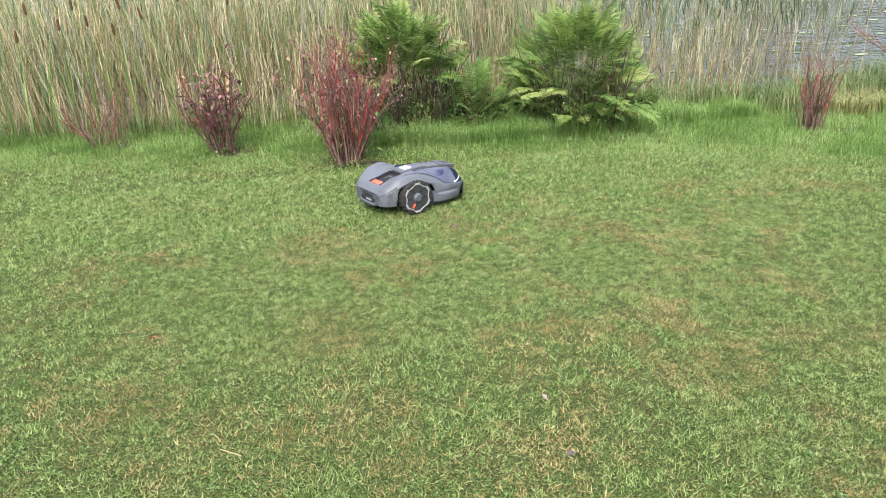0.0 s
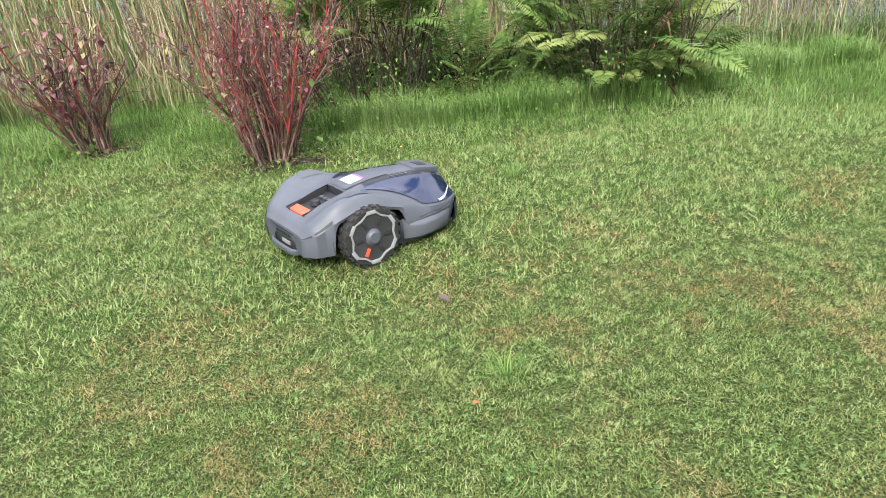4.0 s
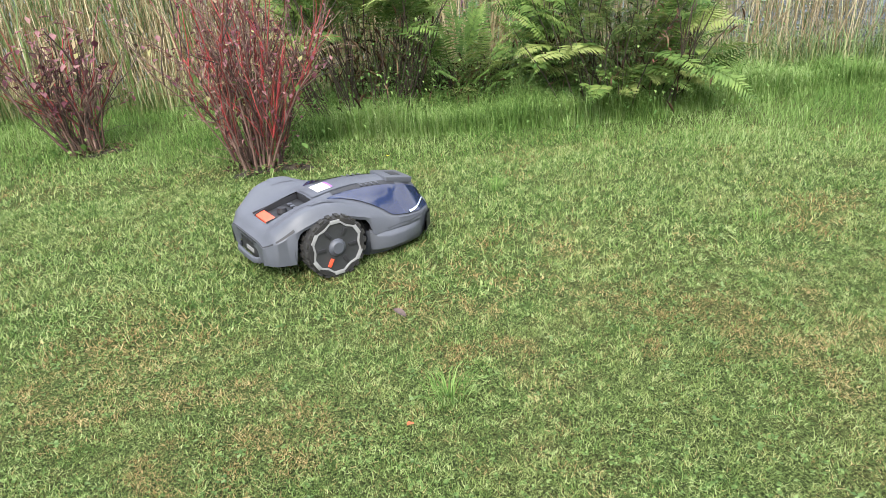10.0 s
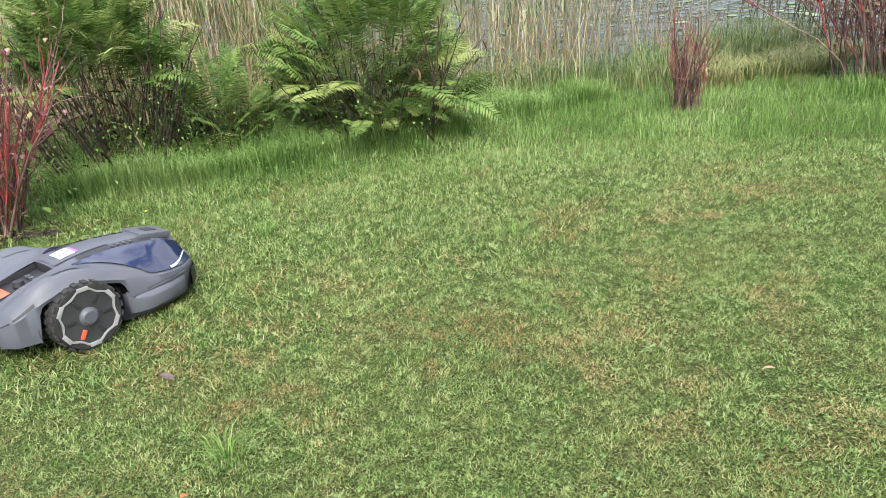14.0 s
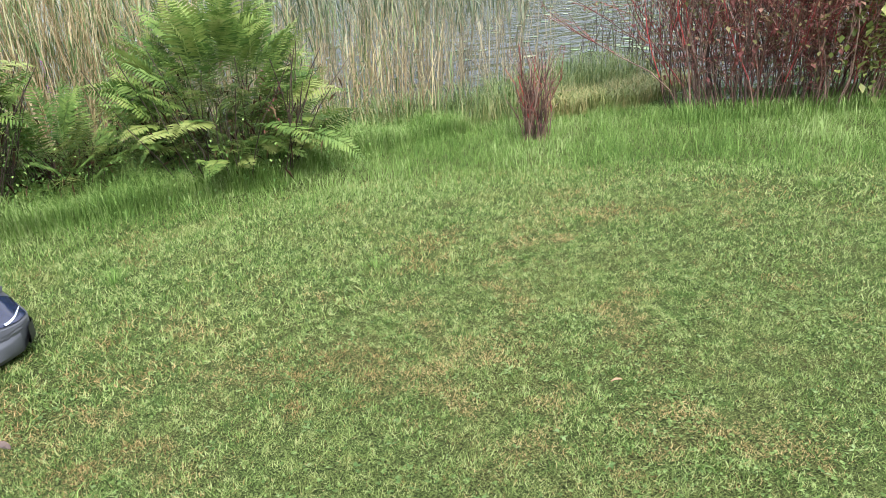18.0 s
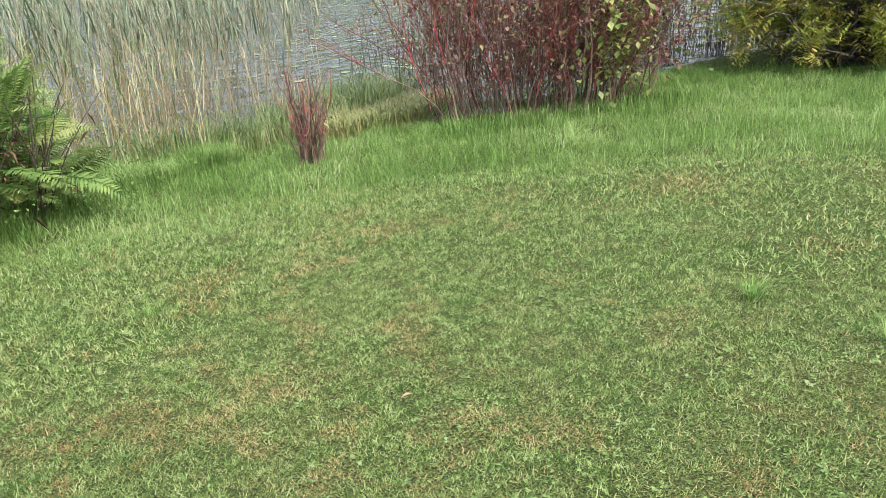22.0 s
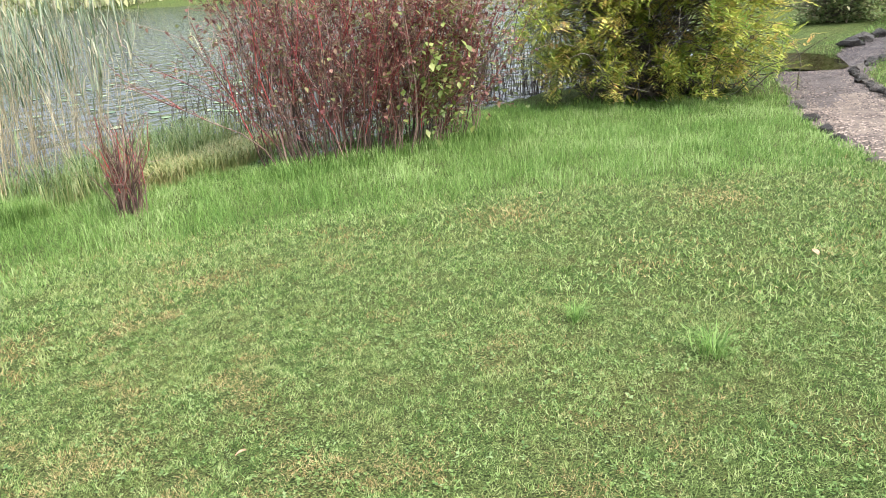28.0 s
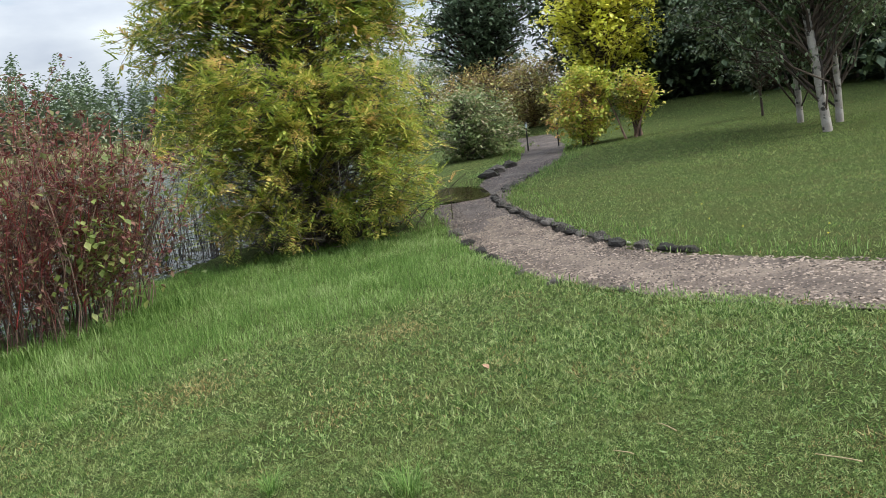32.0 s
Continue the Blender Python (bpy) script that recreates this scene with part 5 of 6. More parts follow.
    part("stop_button", box_bm((-0.166, 0, z0 - 0.030), (0.044, hw * 1.7, 0.026), 0.005, Matrix.Rotation(-0.25, 4, "Y")), ORANGE, th, "orange-red stop button")
    k_ = bmesh.new()
    bmesh.ops.create_cone(k_, cap_ends=True, segments=24, radius1=0.022, radius2=0.018, depth=0.018)
    bmesh.ops.transform(k_, matrix=Matrix.Translation((-0.095, 0, z0 - 0.008)), verts=k_.verts)
    part("knob", k_, BLACK_PLASTIC, well_, "round black control knob")
    for a in range(3):
        part("key", box_bm((-0.045, -0.03 + 0.03 * a, z0 - 0.004), (0.018, 0.018, 0.006), 0.001), SHELL_LOW, well_)
    # nose plate with an emblem
    part("nose_plate", box_bm((0.365, 0, 0.246), (0.115, 0.14, 0.026), 0.006, Matrix.Rotation(0.22, 4, "Y")), SHELL_LOW, th, "flat grey nose plate")
    part("emblem", box_bm((0.372, 0, 0.2585), (0.042, 0.055, 0.003), 0.001, Matrix.Rotation(0.22, 4, "Y")), BLACK_PLASTIC, th, "small dark emblem")
    # seam between the deck and the rear wall, and along the fenders to the wheels
    bm, _ = shell_sheet([-0.2618, -0.2585], np.linspace(-1, 1, 33).tolist(), 0.0016)
    part("deck_seam", bm, BLACK_PLASTIC, th, "dark seam round the rear deck")
    for sgn in (-1, 1):
        bm, _ = shell_sheet(np.linspace(-0.2585, -0.15, 9).tolist(), [sgn * 0.962, sgn * 0.985], 0.0016)
        part("fender_seam", bm, BLACK_PLASTIC, th)
    # rear: lettering bars, seam, handle, charging plate
    part("seam", box_bm((-0.2615, 0, 0.152), (0.004, 0.20, 0.004), 0.001), BLACK_PLASTIC, th)
    for k, (yy, ww) in enumerate(((0.055, 0.018), (0.012, 0.05), (-0.038, 0.035))):
        part("name_bar", box_bm((-0.2605, yy, 0.132), (0.004, ww, 0.012), 0.001), BLACK_PLASTIC, th)
    part("rear_recess", box_bm((-0.235, 0, 0.092), (0.03, 0.20, 0.05), 0.006), BLACK_PLASTIC, th, "dark recess above the handle")
    part("charging_plate", box_bm((-0.252, 0, 0.093), (0.006, 0.07, 0.016), 0.002), RIM_GREY, th, "light grey charging plate")
    bm = bmesh.new()
    hp = [(-0.235, 0.112, 0.082), (-0.258, 0.106, 0.078), (-0.270, 0.08, 0.076), (-0.273, 0, 0.075), (-0.270, -0.08, 0.076), (-0.258, -0.106, 0.078), (-0.235, -0.112, 0.082)]
    rings = []
    for p in hp:
        rings.append([bm.verts.new((p[0] + 0.010 * math.cos(a * math.pi / 4), p[1], p[2] + 0.013 * math.sin(a * math.pi / 4))) for a in range(8)])
    for a, b in zip(rings, rings[1:]):
        for k in range(8):
            bm.faces.new((a[k], a[(k + 1) % 8], b[(k + 1) % 8], b[k]))
    part("handle", bm, SHELL_LOW, th, "grey rear carrying handle")
    # the nose reaches further forward of the axle than the tail behind it
    for ch in th.children:
        if not ch.name.startswith("wheel"):
            for me in [ch.data] + [g.data for g in ch.children]:
                for v in me.vertices:
                    v.co.x *= 1.12 if v.co.x > 0 else 0.94
    return th


robot_mower(0.162, 2.803, radians(22))

# ---------------------------------------------------------------- trees and bushes
GREY_LEAF = material("grey_green_leaf", [(0.12, 0.18, 0.06), (0.22, 0.29, 0.11), (0.36, 0.40, 0.20), (0.48, 0.40, 0.28)], 0.5, 1.5, 10.0, island=0.9, translucent=0.25)
GOLD_LEAF = material("golden_leaf", [(0.50, 0.53, 0.06), (0.70, 0.67, 0.10), (0.78, 0.72, 0.17)], 0.5, 0.9, 6.0, island=0.7, translucent=0.35)
GOLD_GREEN_LEAF = material("golden_green_leaf", [(0.32, 0.40, 0.06), (0.55, 0.57, 0.10), (0.68, 0.55, 0.15), (0.72, 0.36, 0.17)], 0.5, 0.9, 6.0, island=0.7, translucent=0.3)
BROWN_BUSH = material("brownish_leaf", [(0.20, 0.13, 0.06), (0.38, 0.29, 0.11), (0.50, 0.42, 0.16), (0.32, 0.40, 0.11)], 0.6, 0.8, 6.0, island=0.8, translucent=0.2)
DARK_LEAF = material("dark_tree_leaf", [(0.06, 0.09, 0.055), (0.11, 0.16, 0.09), (0.20, 0.26, 0.16)], 0.5, 0.6, 5.0, island=0.9, translucent=0.15)
# the wood's shade is painted into these dark leaf tones
SHADED_LEAF = material("shaded_wood_leaf", [(0.026, 0.046, 0.024), (0.058, 0.092, 0.042), (0.12, 0.16, 0.08)], 0.6, 0.5, 5.0, island=0.9)
BIRCH_LEAF = material("birch_leaf", [(0.05, 0.08, 0.035), (0.10, 0.145, 0.065), (0.20, 0.235, 0.13)], 0.45, 1.0, 6.0, island=0.9, translucent=0.2)
# distance haze is put into this paler leaf colour
HAZED_LEAF = material("hazed_wood_leaf", [(0.15, 0.20, 0.125), (0.225, 0.285, 0.18), (0.32, 0.375, 0.255)], 0.8, 0.08, 0.6, island=0.9)
GREY_BARK = material("grey_bark", [(0.06, 0.05, 0.04), (0.13, 0.11, 0.09), (0.20, 0.18, 0.15)], 0.85, 6.0, 60.0, 0.5, 60.0)


def birch_bark():
    m = material("birch_bark", [(0.20, 0.175, 0.155), (0.34, 0.31, 0.285), (0.46, 0.43, 0.40)], 0.7, 5.0, 50.0, 0.2, 60.0)
    n, l = m.node_tree.nodes, m.node_tree.links
    b = n["Principled BSDF"]
    co, mp, no, ra, mx = (n.new(k) for k in ("ShaderNodeTexCoord", "ShaderNodeMapping", "ShaderNodeTexNoise", "ShaderNodeValToRGB", "ShaderNodeMix"))
    mp.inputs["Scale"].default_value = (5.0, 5.0, 6.0)
    no.inputs["Scale"].default_value = 1.6
    no.inputs["Detail"].default_value = 5.0
    ra.color_ramp.elements[0].position, ra.color_ramp.elements[1].position = 0.55, 0.63
    mx.data_type = "RGBA"
    old = b.inputs["Base Color"].links[0].from_socket
    l.new(co.outputs["Object"], mp.inputs["Vector"])
    l.new(mp.outputs["Vector"], no.inputs["Vector"])
    l.new(no.outputs["Fac"], ra.inputs["Fac"])
    l.new(ra.outputs["Color"], mx.inputs["Factor"])
    l.new(old, mx.inputs["A"])
    mx.inputs["B"].default_value = (0.03, 0.025, 0.022, 1)
    l.new(mx.outputs["Result"], b.inputs["Base Color"])
    return m


BIRCH_BARK = birch_bark()


def tree(name, x, y, tall, trunk_r, blobs, n_limbs, per_limb, leaf, leaf_mat, bark, label, category, seed, spread=0.22, hang=-0.2, wide=0.55, lean=(0, 0), group="", trunk_top=0.8, clump=5, stems=1, limb_bark=None):
    """Trunk, limbs to points within the crown's masses (centre and radii, from the foot), and leaves in clumps along the limbs."""
    r = rng_of(seed)
    th = empty(name, x, y, label, category, group)
    for k in range(stems):
        off = np.array([[r.normal(0, 0.12) if stems > 1 else 0, r.normal(0, 0.12) if stems > 1 else 0, -0.08]])
        pts = strand(off, np.array([[lean[0] + (r.normal(0, 0.15) if stems > 1 else 0), lean[1] + (r.normal(0, 0.15) if stems > 1 else 0), 1.0]]), np.array([tall * trunk_top]), 9, 0.035, 0.01, r)
        np_object("trunk", *strand_tubes(pts, np.array([trunk_r]), np.array([trunk_r * 0.3]), 9), bark, th)
    bl = np.array(blobs, float)
    vol = bl[:, 3] * bl[:, 4] * bl[:, 5]
    which = r.choice(len(bl), n_limbs, p=vol / vol.sum())
    d = r.normal(0, 1, (n_limbs, 3))
    d /= np.linalg.norm(d, axis=1, keepdims=True)
    q = r.uniform(0.55, 1.0, (n_limbs, 1)) ** 0.6
    tip = bl[which, :3] + d * q * bl[which, 3:]
    tip[:, 2] = np.maximum(tip[:, 2], 0.12)
    f = np.clip(tip[:, 2] / (tall * trunk_top) - r.uniform(0.05, 0.3, n_limbs), 0.05, 0.95) * 9
    j = np.minimum(f.astype(int), 8)
    root = pts[0][j] + (pts[0][j + 1] - pts[0][j]) * (f - j)[:, None]
    u = np.linspace(0, 1, 6)[None, :, None]
    line = root[:, None] * (1 - u) + tip[:, None] * u
    line[:, :, 2] += (np.sin(u[..., 0] * math.pi) * 0.10 * np.linalg.norm(tip - root, axis=1)[:, None])
    line[:, 1:-1] += r.normal(0, 0.04, (n_limbs, 4, 3)) * np.linalg.norm(tip - root, axis=1)[:, None, None]
    np_object("limb_mass", *strand_tubes(line, np.full(n_limbs, trunk_r * 0.28), np.full(n_limbs, trunk_r * 0.06), 4), limb_bark or bark, th, kind="stuff")
    m = n_limbs * per_limb
    k = np.repeat(np.arange(n_limbs), per_limb)
    # clumps: several leaves share one place along the limb
    cl = r.uniform(0.45, 1.05, (n_limbs, clump))
    side = r.normal(0, spread, (n_limbs, clump, 3))
    c = r.integers(0, clump, m)
    s = np.clip(cl[k, c], 0, 1) * 5
    jj = np.minimum(s.astype(int), 4)
    p = line[k, jj] + (line[k, jj + 1] - line[k, jj]) * (s - jj)[:, None] + side[k, c] + r.normal(0, spread * 0.45, (m, 3))
    p[:, 2] = np.maximum(p[:, 2], 0.04)
    way = np.stack([r.normal(0, 1, m), r.normal(0, 1, m), r.normal(hang, 0.5, m)], -1)
    np_object("crown", *leaves(p, way, r.uniform(0.6, 1.3, m) * leaf, wide, 0.12), leaf_mat, th, kind="stuff")
    return th


def feather_tree(name, x, y, tall, trunk_r, blobs, n_limbs, sprays, mats, label, seed, spray=0.20, leaflets=9, wide=0.16, hollow=None):
    """A tree of drooping feathery sprays."""
    r = rng_of(seed)
    th = empty(name, x, y, label, "tree")
    pts = strand(np.array([[0, 0, -0.1]]), np.array([[0.02, 0.02, 1.0]]), np.array([tall]), 9, 0.03, 0.0, r)
    np_object("trunk", *strand_tubes(pts, np.array([trunk_r]), np.array([trunk_r * 0.25]), 9), DARK_BARK, th)
    bl = np.array(blobs, float)
    vol = bl[:, 3] * bl[:, 4] * bl[:, 5]
    which = r.choice(len(bl), n_limbs, p=vol / vol.sum())
    d = r.normal(0, 1, (n_limbs, 3))
    d /= np.linalg.norm(d, axis=1, keepdims=True)
    tip = bl[which, :3] + d * (r.uniform(0.4, 1.0, (n_limbs, 1)) ** 0.45) * bl[which, 3:]
    tip[:, 2] = np.maximum(tip[:, 2], 0.15)
    f = np.clip(tip[:, 2] / tall - r.uniform(0.0, 0.12, n_limbs), 0.03, 0.97) * 9
    j = np.minimum(f.astype(int), 8)
    root = pts[0][j] + (pts[0][j + 1] - pts[0][j]) * (f - j)[:, None]
    u = np.linspace(0, 1, 6)[None, :, None]
    line = root[:, None] * (1 - u) + tip[:, None] * u
    dist = np.linalg.norm(tip - root, axis=1)
    line[:, :, 2] += np.sin(u[..., 0] * math.pi) * 0.16 * dist[:, None]
    line[:, 1:-1] += r.normal(0, 0.05, (n_limbs, 4, 3)) * dist[:, None, None]
    np_object("limb_mass", *strand_tubes(line, np.full(n_limbs, trunk_r * 0.13), np.full(n_limbs, 0.003), 4), GREY_BARK, th, kind="stuff")
    for mi, mat in enumerate(mats):
        m = n_limbs * sprays // len(mats)
        k = r.integers(0, n_limbs, m)
        s = r.uniform(0.62, 1.0, m) ** 0.7 * 5
        jj = np.minimum(s.astype(int), 4)
        p = line[k, jj] + (line[k, jj + 1] - line[k, jj]) * (s - jj)[:, None] + r.normal(0, 0.06, (m, 3))
        p[:, 2] = np.maximum(p[:, 2], 0.1)
        if hollow:
            shut = np.linalg.norm((p - hollow[:3]) / [0.75, 0.50, 0.38], axis=1) > 1.0
            p, k, m = p[shut], k[shut], int(shut.sum())
        out = line[k, 5] - line[k, 3]
        out /= np.linalg.norm(out, axis=1, keepdims=True) + 1e-6
        ax = out * 0.8 + r.normal(0, 0.65, (m, 3)) + [0, 0, 0.12]
        ax /= np.linalg.norm(ax, axis=1, keepdims=True)
        sd = np.cross(ax, [0, 0, 1.0])
        sd /= np.linalg.norm(sd, axis=1, keepdims=True) + 1e-6
        L = r.uniform(0.6, 1.3, m) * spray
        pos, way, size = [], [], []
        for q in range(leaflets):
            w = (q + 0.5) / leaflets
            at_ = p + ax * (L * w)[:, None] - np.array([0, 0, 0.12]) * (L * w * w)[:, None]
            for sg in (-1, 1):
                pos.append(at_)
                way.append(ax * 0.75 + sd * sg * 0.8 + r.normal(0, 0.12, (m, 3)))
                size.append(L * (0.52 - 0.22 * w))
        np_object("crown", *leaves(np.concatenate(pos), np.concatenate(way), np.concatenate(size), wide, 0.03), mat, th, kind="stuff")
    return th


cypress_shrub = feather_tree("yellow_cypress_shrub", 9.95, 0.5, 2.1, 0.06, [(0, 0.2, 1.1, 1.35, 1.65, 1.05), (-0.35, -0.65, 0.75, 1.1, 1.0, 0.75), (0.1, 0.6, 1.65, 1.1, 1.4, 0.8), (-0.2, -0.6, 1.55, 1.0, 1.05, 0.6), (-0.4, 1.0, 0.9, 0.9, 1.0, 0.8), (-0.3, 0.2, 0.35, 1.1, 1.5, 0.3)], 620, 14, [CYPRESS_LEAF, CYPRESS_LEAF, CYPRESS_DEEP], "wide yellow-green feathery shrub at the lake edge", 81, 0.185, 5, 0.29, hollow=(-1.15, -0.05, 0.85))
feather_tree("feathery_cypress", 11.3, 1.0, 5.2, 0.11, [(0, -0.05, 2.7, 1.5, 2.3, 1.1), (0, -0.35, 3.6, 1.4, 2.2, 1.0), (0, -0.2, 3.1, 1.5, 2.35, 0.9), (0.1, 0.5, 1.7, 1.2, 1.8, 0.9)], 640, 13, [CYPRESS_DEEP, CYPRESS_LEAF], "tall feathery green cypress tree beside the lake", 82, 0.23, 5, 0.29)
r_ = rng_of(83)
p_ = strand(np.stack([r_.normal(0, 0.25, 160), r_.normal(0, 0.5, 160), np.full(160, 0.0)], -1), np.stack([r_.normal(-0.3, 0.6, 160), r_.normal(0, 0.8, 160), np.ones(160)], -1), r_.uniform(0.7, 1.5, 160), 6, 0.25, 0.0, r_)
np_object("inner_twig_mass", *strand_tubes(p_, np.full(160, 0.009), np.full(160, 0.003), 4), GREY_BARK, cypress_shrub, "bare grey twigs inside", kind="stuff")

# bushes beside the path
tree("grey_green_shrub", 18.3, -2.6, 1.7, 0.05, [(0, 0, 0.8, 1.1, 1.2, 0.85), (0, -0.4, 0.5, 0.9, 0.9, 0.5)], 150, 55, 0.10, GREY_LEAF, GREY_BARK, "grey-green leafy shrub with pale flower heads", "shrub", 91, 0.14, stems=4)
tree("brown_shrub", 23.5, -3.6, 2.2, 0.05, [(0, 0, 1.2, 1.5, 1.9, 0.9)], 130, 70, 0.10, BROWN_BUSH, GREY_BARK, "brownish autumn shrub behind the path", "shrub", 92, 0.2, stems=4)
tree("russet_shrub", 25.5, -5.6, 2.4, 0.05, [(0, 0, 1.2, 1.2, 1.4, 1.1)], 130, 70, 0.10, BROWN_BUSH, DULL_STEM, "russet twiggy shrub at the end of the path", "shrub", 93, 0.2, stems=6)
tree("golden_bush", 16.55, -4.85, 1.75, 0.04, [(0, 0.1, 0.95, 0.7, 0.85, 0.75)], 130, 45, 0.105, GOLD_GREEN_LEAF, DULL_STEM, "bushy golden-green shrub with orange-tipped leaves", "shrub", 94, 0.10, stems=6)
tree("golden_bush", 16.4, -5.95, 1.45, 0.03, [(0, 0, 0.95, 0.4, 0.48, 0.5)], 60, 40, 0.10, GOLD_GREEN_LEAF, DULL_STEM, "small golden bush on thin clustered stems", "shrub", 95, 0.09, stems=8)
tree("golden_tree", 23.2, -7.4, 5.4, 0.12, [(0, 0, 2.9, 1.5, 1.8, 1.5), (0, -0.3, 4.2, 1.1, 1.3, 1.1)], 190, 60, 0.17, GOLD_LEAF, DARK_BARK, "bright yellow-leaved tree in front of dark woods", "tree", 96, 0.2, hang=-0.1)
tree("dark_tree", 37.9, -5.6, 9.0, 0.28, [(0, 0.0, 3.8, 2.4, 3.0, 3.2), (0, -1.5, 5.5, 2.2, 2.4, 2.4)], 260, 60, 0.26, DARK_LEAF, DARK_BARK, "large dark green broadleaf tree beyond the path", "tree", 97, 0.34)
tree("hazy_tree", 44.0, -0.8, 5.0, 0.12, [(0, 0, 2.7, 1.6, 2.4, 1.8)], 130, 34, 0.16, GREY_LEAF, GREY_BARK, "thin grey-green tree in the distance", "tree", 98, 0.3)
tree("pale_willow_bush", 30.0, -2.5, 3.3, 0.06, [(0, 0, 1.7, 1.0, 1.35, 1.3)], 110, 50, 0.11, GREY_LEAF, GREY_BARK, "pale grey-green bush by the water", "shrub", 99, 0.2, stems=4)

# dark wood behind the birches, darkened by its leaf colour
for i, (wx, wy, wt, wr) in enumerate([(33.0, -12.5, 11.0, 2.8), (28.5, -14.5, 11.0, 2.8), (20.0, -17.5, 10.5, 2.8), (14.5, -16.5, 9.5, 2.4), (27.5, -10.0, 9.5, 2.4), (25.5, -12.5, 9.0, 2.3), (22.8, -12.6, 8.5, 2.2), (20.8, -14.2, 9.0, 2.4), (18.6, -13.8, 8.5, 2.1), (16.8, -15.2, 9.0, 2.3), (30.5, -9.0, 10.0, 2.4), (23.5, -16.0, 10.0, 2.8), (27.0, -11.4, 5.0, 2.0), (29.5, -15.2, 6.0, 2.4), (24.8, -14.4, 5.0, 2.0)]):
    tree("shade_tree", wx, wy, wt, 0.2, [(0, 0, wt * 0.48, wr, wr, wt * 0.40), (0, 0, wt * 0.2, wr * 0.9, wr * 0.9, wt * 0.15)], 150, 44, 0.34, SHADED_LEAF, DARK_BARK, "dense tree at the edge of the wood, its shade put into the leaf colour", "tree", 110 + i, 0.34, group="dark wood")
# birches
for i, (bx, by, bt, br, ln) in enumerate([(11.6, -7.3, 6.5, 0.075, (0.02, 0.12)), (13.4, -7.92, 6.2, 0.06, (0.0, 0.03)), (12.45, -8.05, 6.4, 0.065, (0.0, 0.05))]):
    tree("birch", bx, by, bt, br, [(0.0, 0.3, bt * 0.66, 1.3, 1.5, bt * 0.26), (0.5, 1.3, bt * 0.36, 1.0, 1.4, 0.6), (0.3, -0.5, bt * 0.40, 1.3, 1.4, 0.9)], 170, 100, 0.085, BIRCH_LEAF, BIRCH_BARK, "white-barked birch tree on the rising lawn", "tree", 130 + i, 0.20, hang=-0.8, lean=ln, group="birches", trunk_top=0.95, limb_bark=DARK_BARK)
tree("birch_sapling", 15.9, -8.55, 2.0, 0.03, [(0, 0, 1.25, 0.7, 0.8, 0.5)], 60, 16, 0.06, BIRCH_LEAF, DARK_BARK, "slender young tree with thin bare branches", "tree", 135, 0.12)


# far woods on the other shore
def far_wood(n, seed):
    """Conifers in tiers of drooping boughs, too far off to tell apart singly; their colour is paled for haze."""
    r = rng_of(seed)
    pos, way, size = [], [], []
    for _ in range(n):
        u = r.uniform(45, 140)
        dd = r.uniform(96, 122)
        tx, ty = u, dd - 0.75 * u + r.normal(0, 1.5)
        if ty < -6:
            continue
        tall = r.uniform(7.5, 11.0) * (1.0 + 0.6 * float(1 - smooth(62, 92, u)))
        k = 190
        h = r.uniform(0.03, 1, k)
        a = r.uniform(0, 6.283, k)
        q = (1 - h) ** 0.75 * r.uniform(1.6, 2.6) * r.uniform(0.2, 1, k)
        pos.append(np.stack([tx + np.cos(a) * q, ty + np.sin(a) * q, 0.2 + h * tall], -1))
        way.append(np.stack([np.cos(a), np.sin(a), r.uniform(-0.4, 0.7, k)], -1))
        size.append(r.uniform(0.4, 1.0, k) * (1.15 - 0.65 * h))
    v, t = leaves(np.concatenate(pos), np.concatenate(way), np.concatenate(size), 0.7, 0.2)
    tagged(np_object("far_wood", v, t, HAZED_LEAF), "conifer wood across the lake with haze put into its leaf colour", "woods", kind="stuff")


far_wood(420, 140)
r_ = rng_of(141)
n = 9000
u_ = r_.uniform(-10, 150, n)
x = u_
y = 92 + r_.uniform(-2, 5, n) - 0.75 * u_
v, t = leaves(np.stack([x, y, np.full(n, WATER) + r_.uniform(0, 1.0, n)], -1), np.stack([r_.normal(0, 0.4, n), r_.normal(0, 0.4, n), np.ones(n)], -1), r_.uniform(0.5, 1.2, n), 0.4)
tagged(np_object("far_reeds", v, t, material("far_reed", [(0.20, 0.24, 0.10), (0.34, 0.36, 0.17), (0.44, 0.42, 0.24)], 0.8, 0.1, 1.0, island=0.8)), "pale reed belt along the far shore", "reeds", kind="stuff")

# lily pads on the open water
n = 1300
x = r_.uniform(3, 34, n)
y = shore(np.clip(x, -400, 12)) + 2.2 + 22 * r_.uniform(0, 1, n) ** 1.7
a = r_.uniform(0, 6.283, n)
q = r_.uniform(0.04, 0.09, n)
ring = np.stack([np.stack([x + q * np.cos(a + k * 1.0), y + q * np.sin(a + k * 1.0), np.full(n, WATER + 0.006) + r_.uniform(0, 0.004, n)], -1) for k in range(6)], 1).reshape(-1, 3)
t = (np.arange(n)[:, None, None] * 6 + np.array([[0, 1, 2], [0, 2, 3], [0, 3, 4], [0, 4, 5]])).reshape(-1, 3)
tagged(np_object("lily_pads", ring, t, material("lily_pad", [(0.05, 0.10, 0.04), (0.11, 0.17, 0.07), (0.20, 0.23, 0.13)], 0.6, 2.0, 10.0, island=0.9)), "floating lily pads on the lake", "lily pads", kind="stuff")

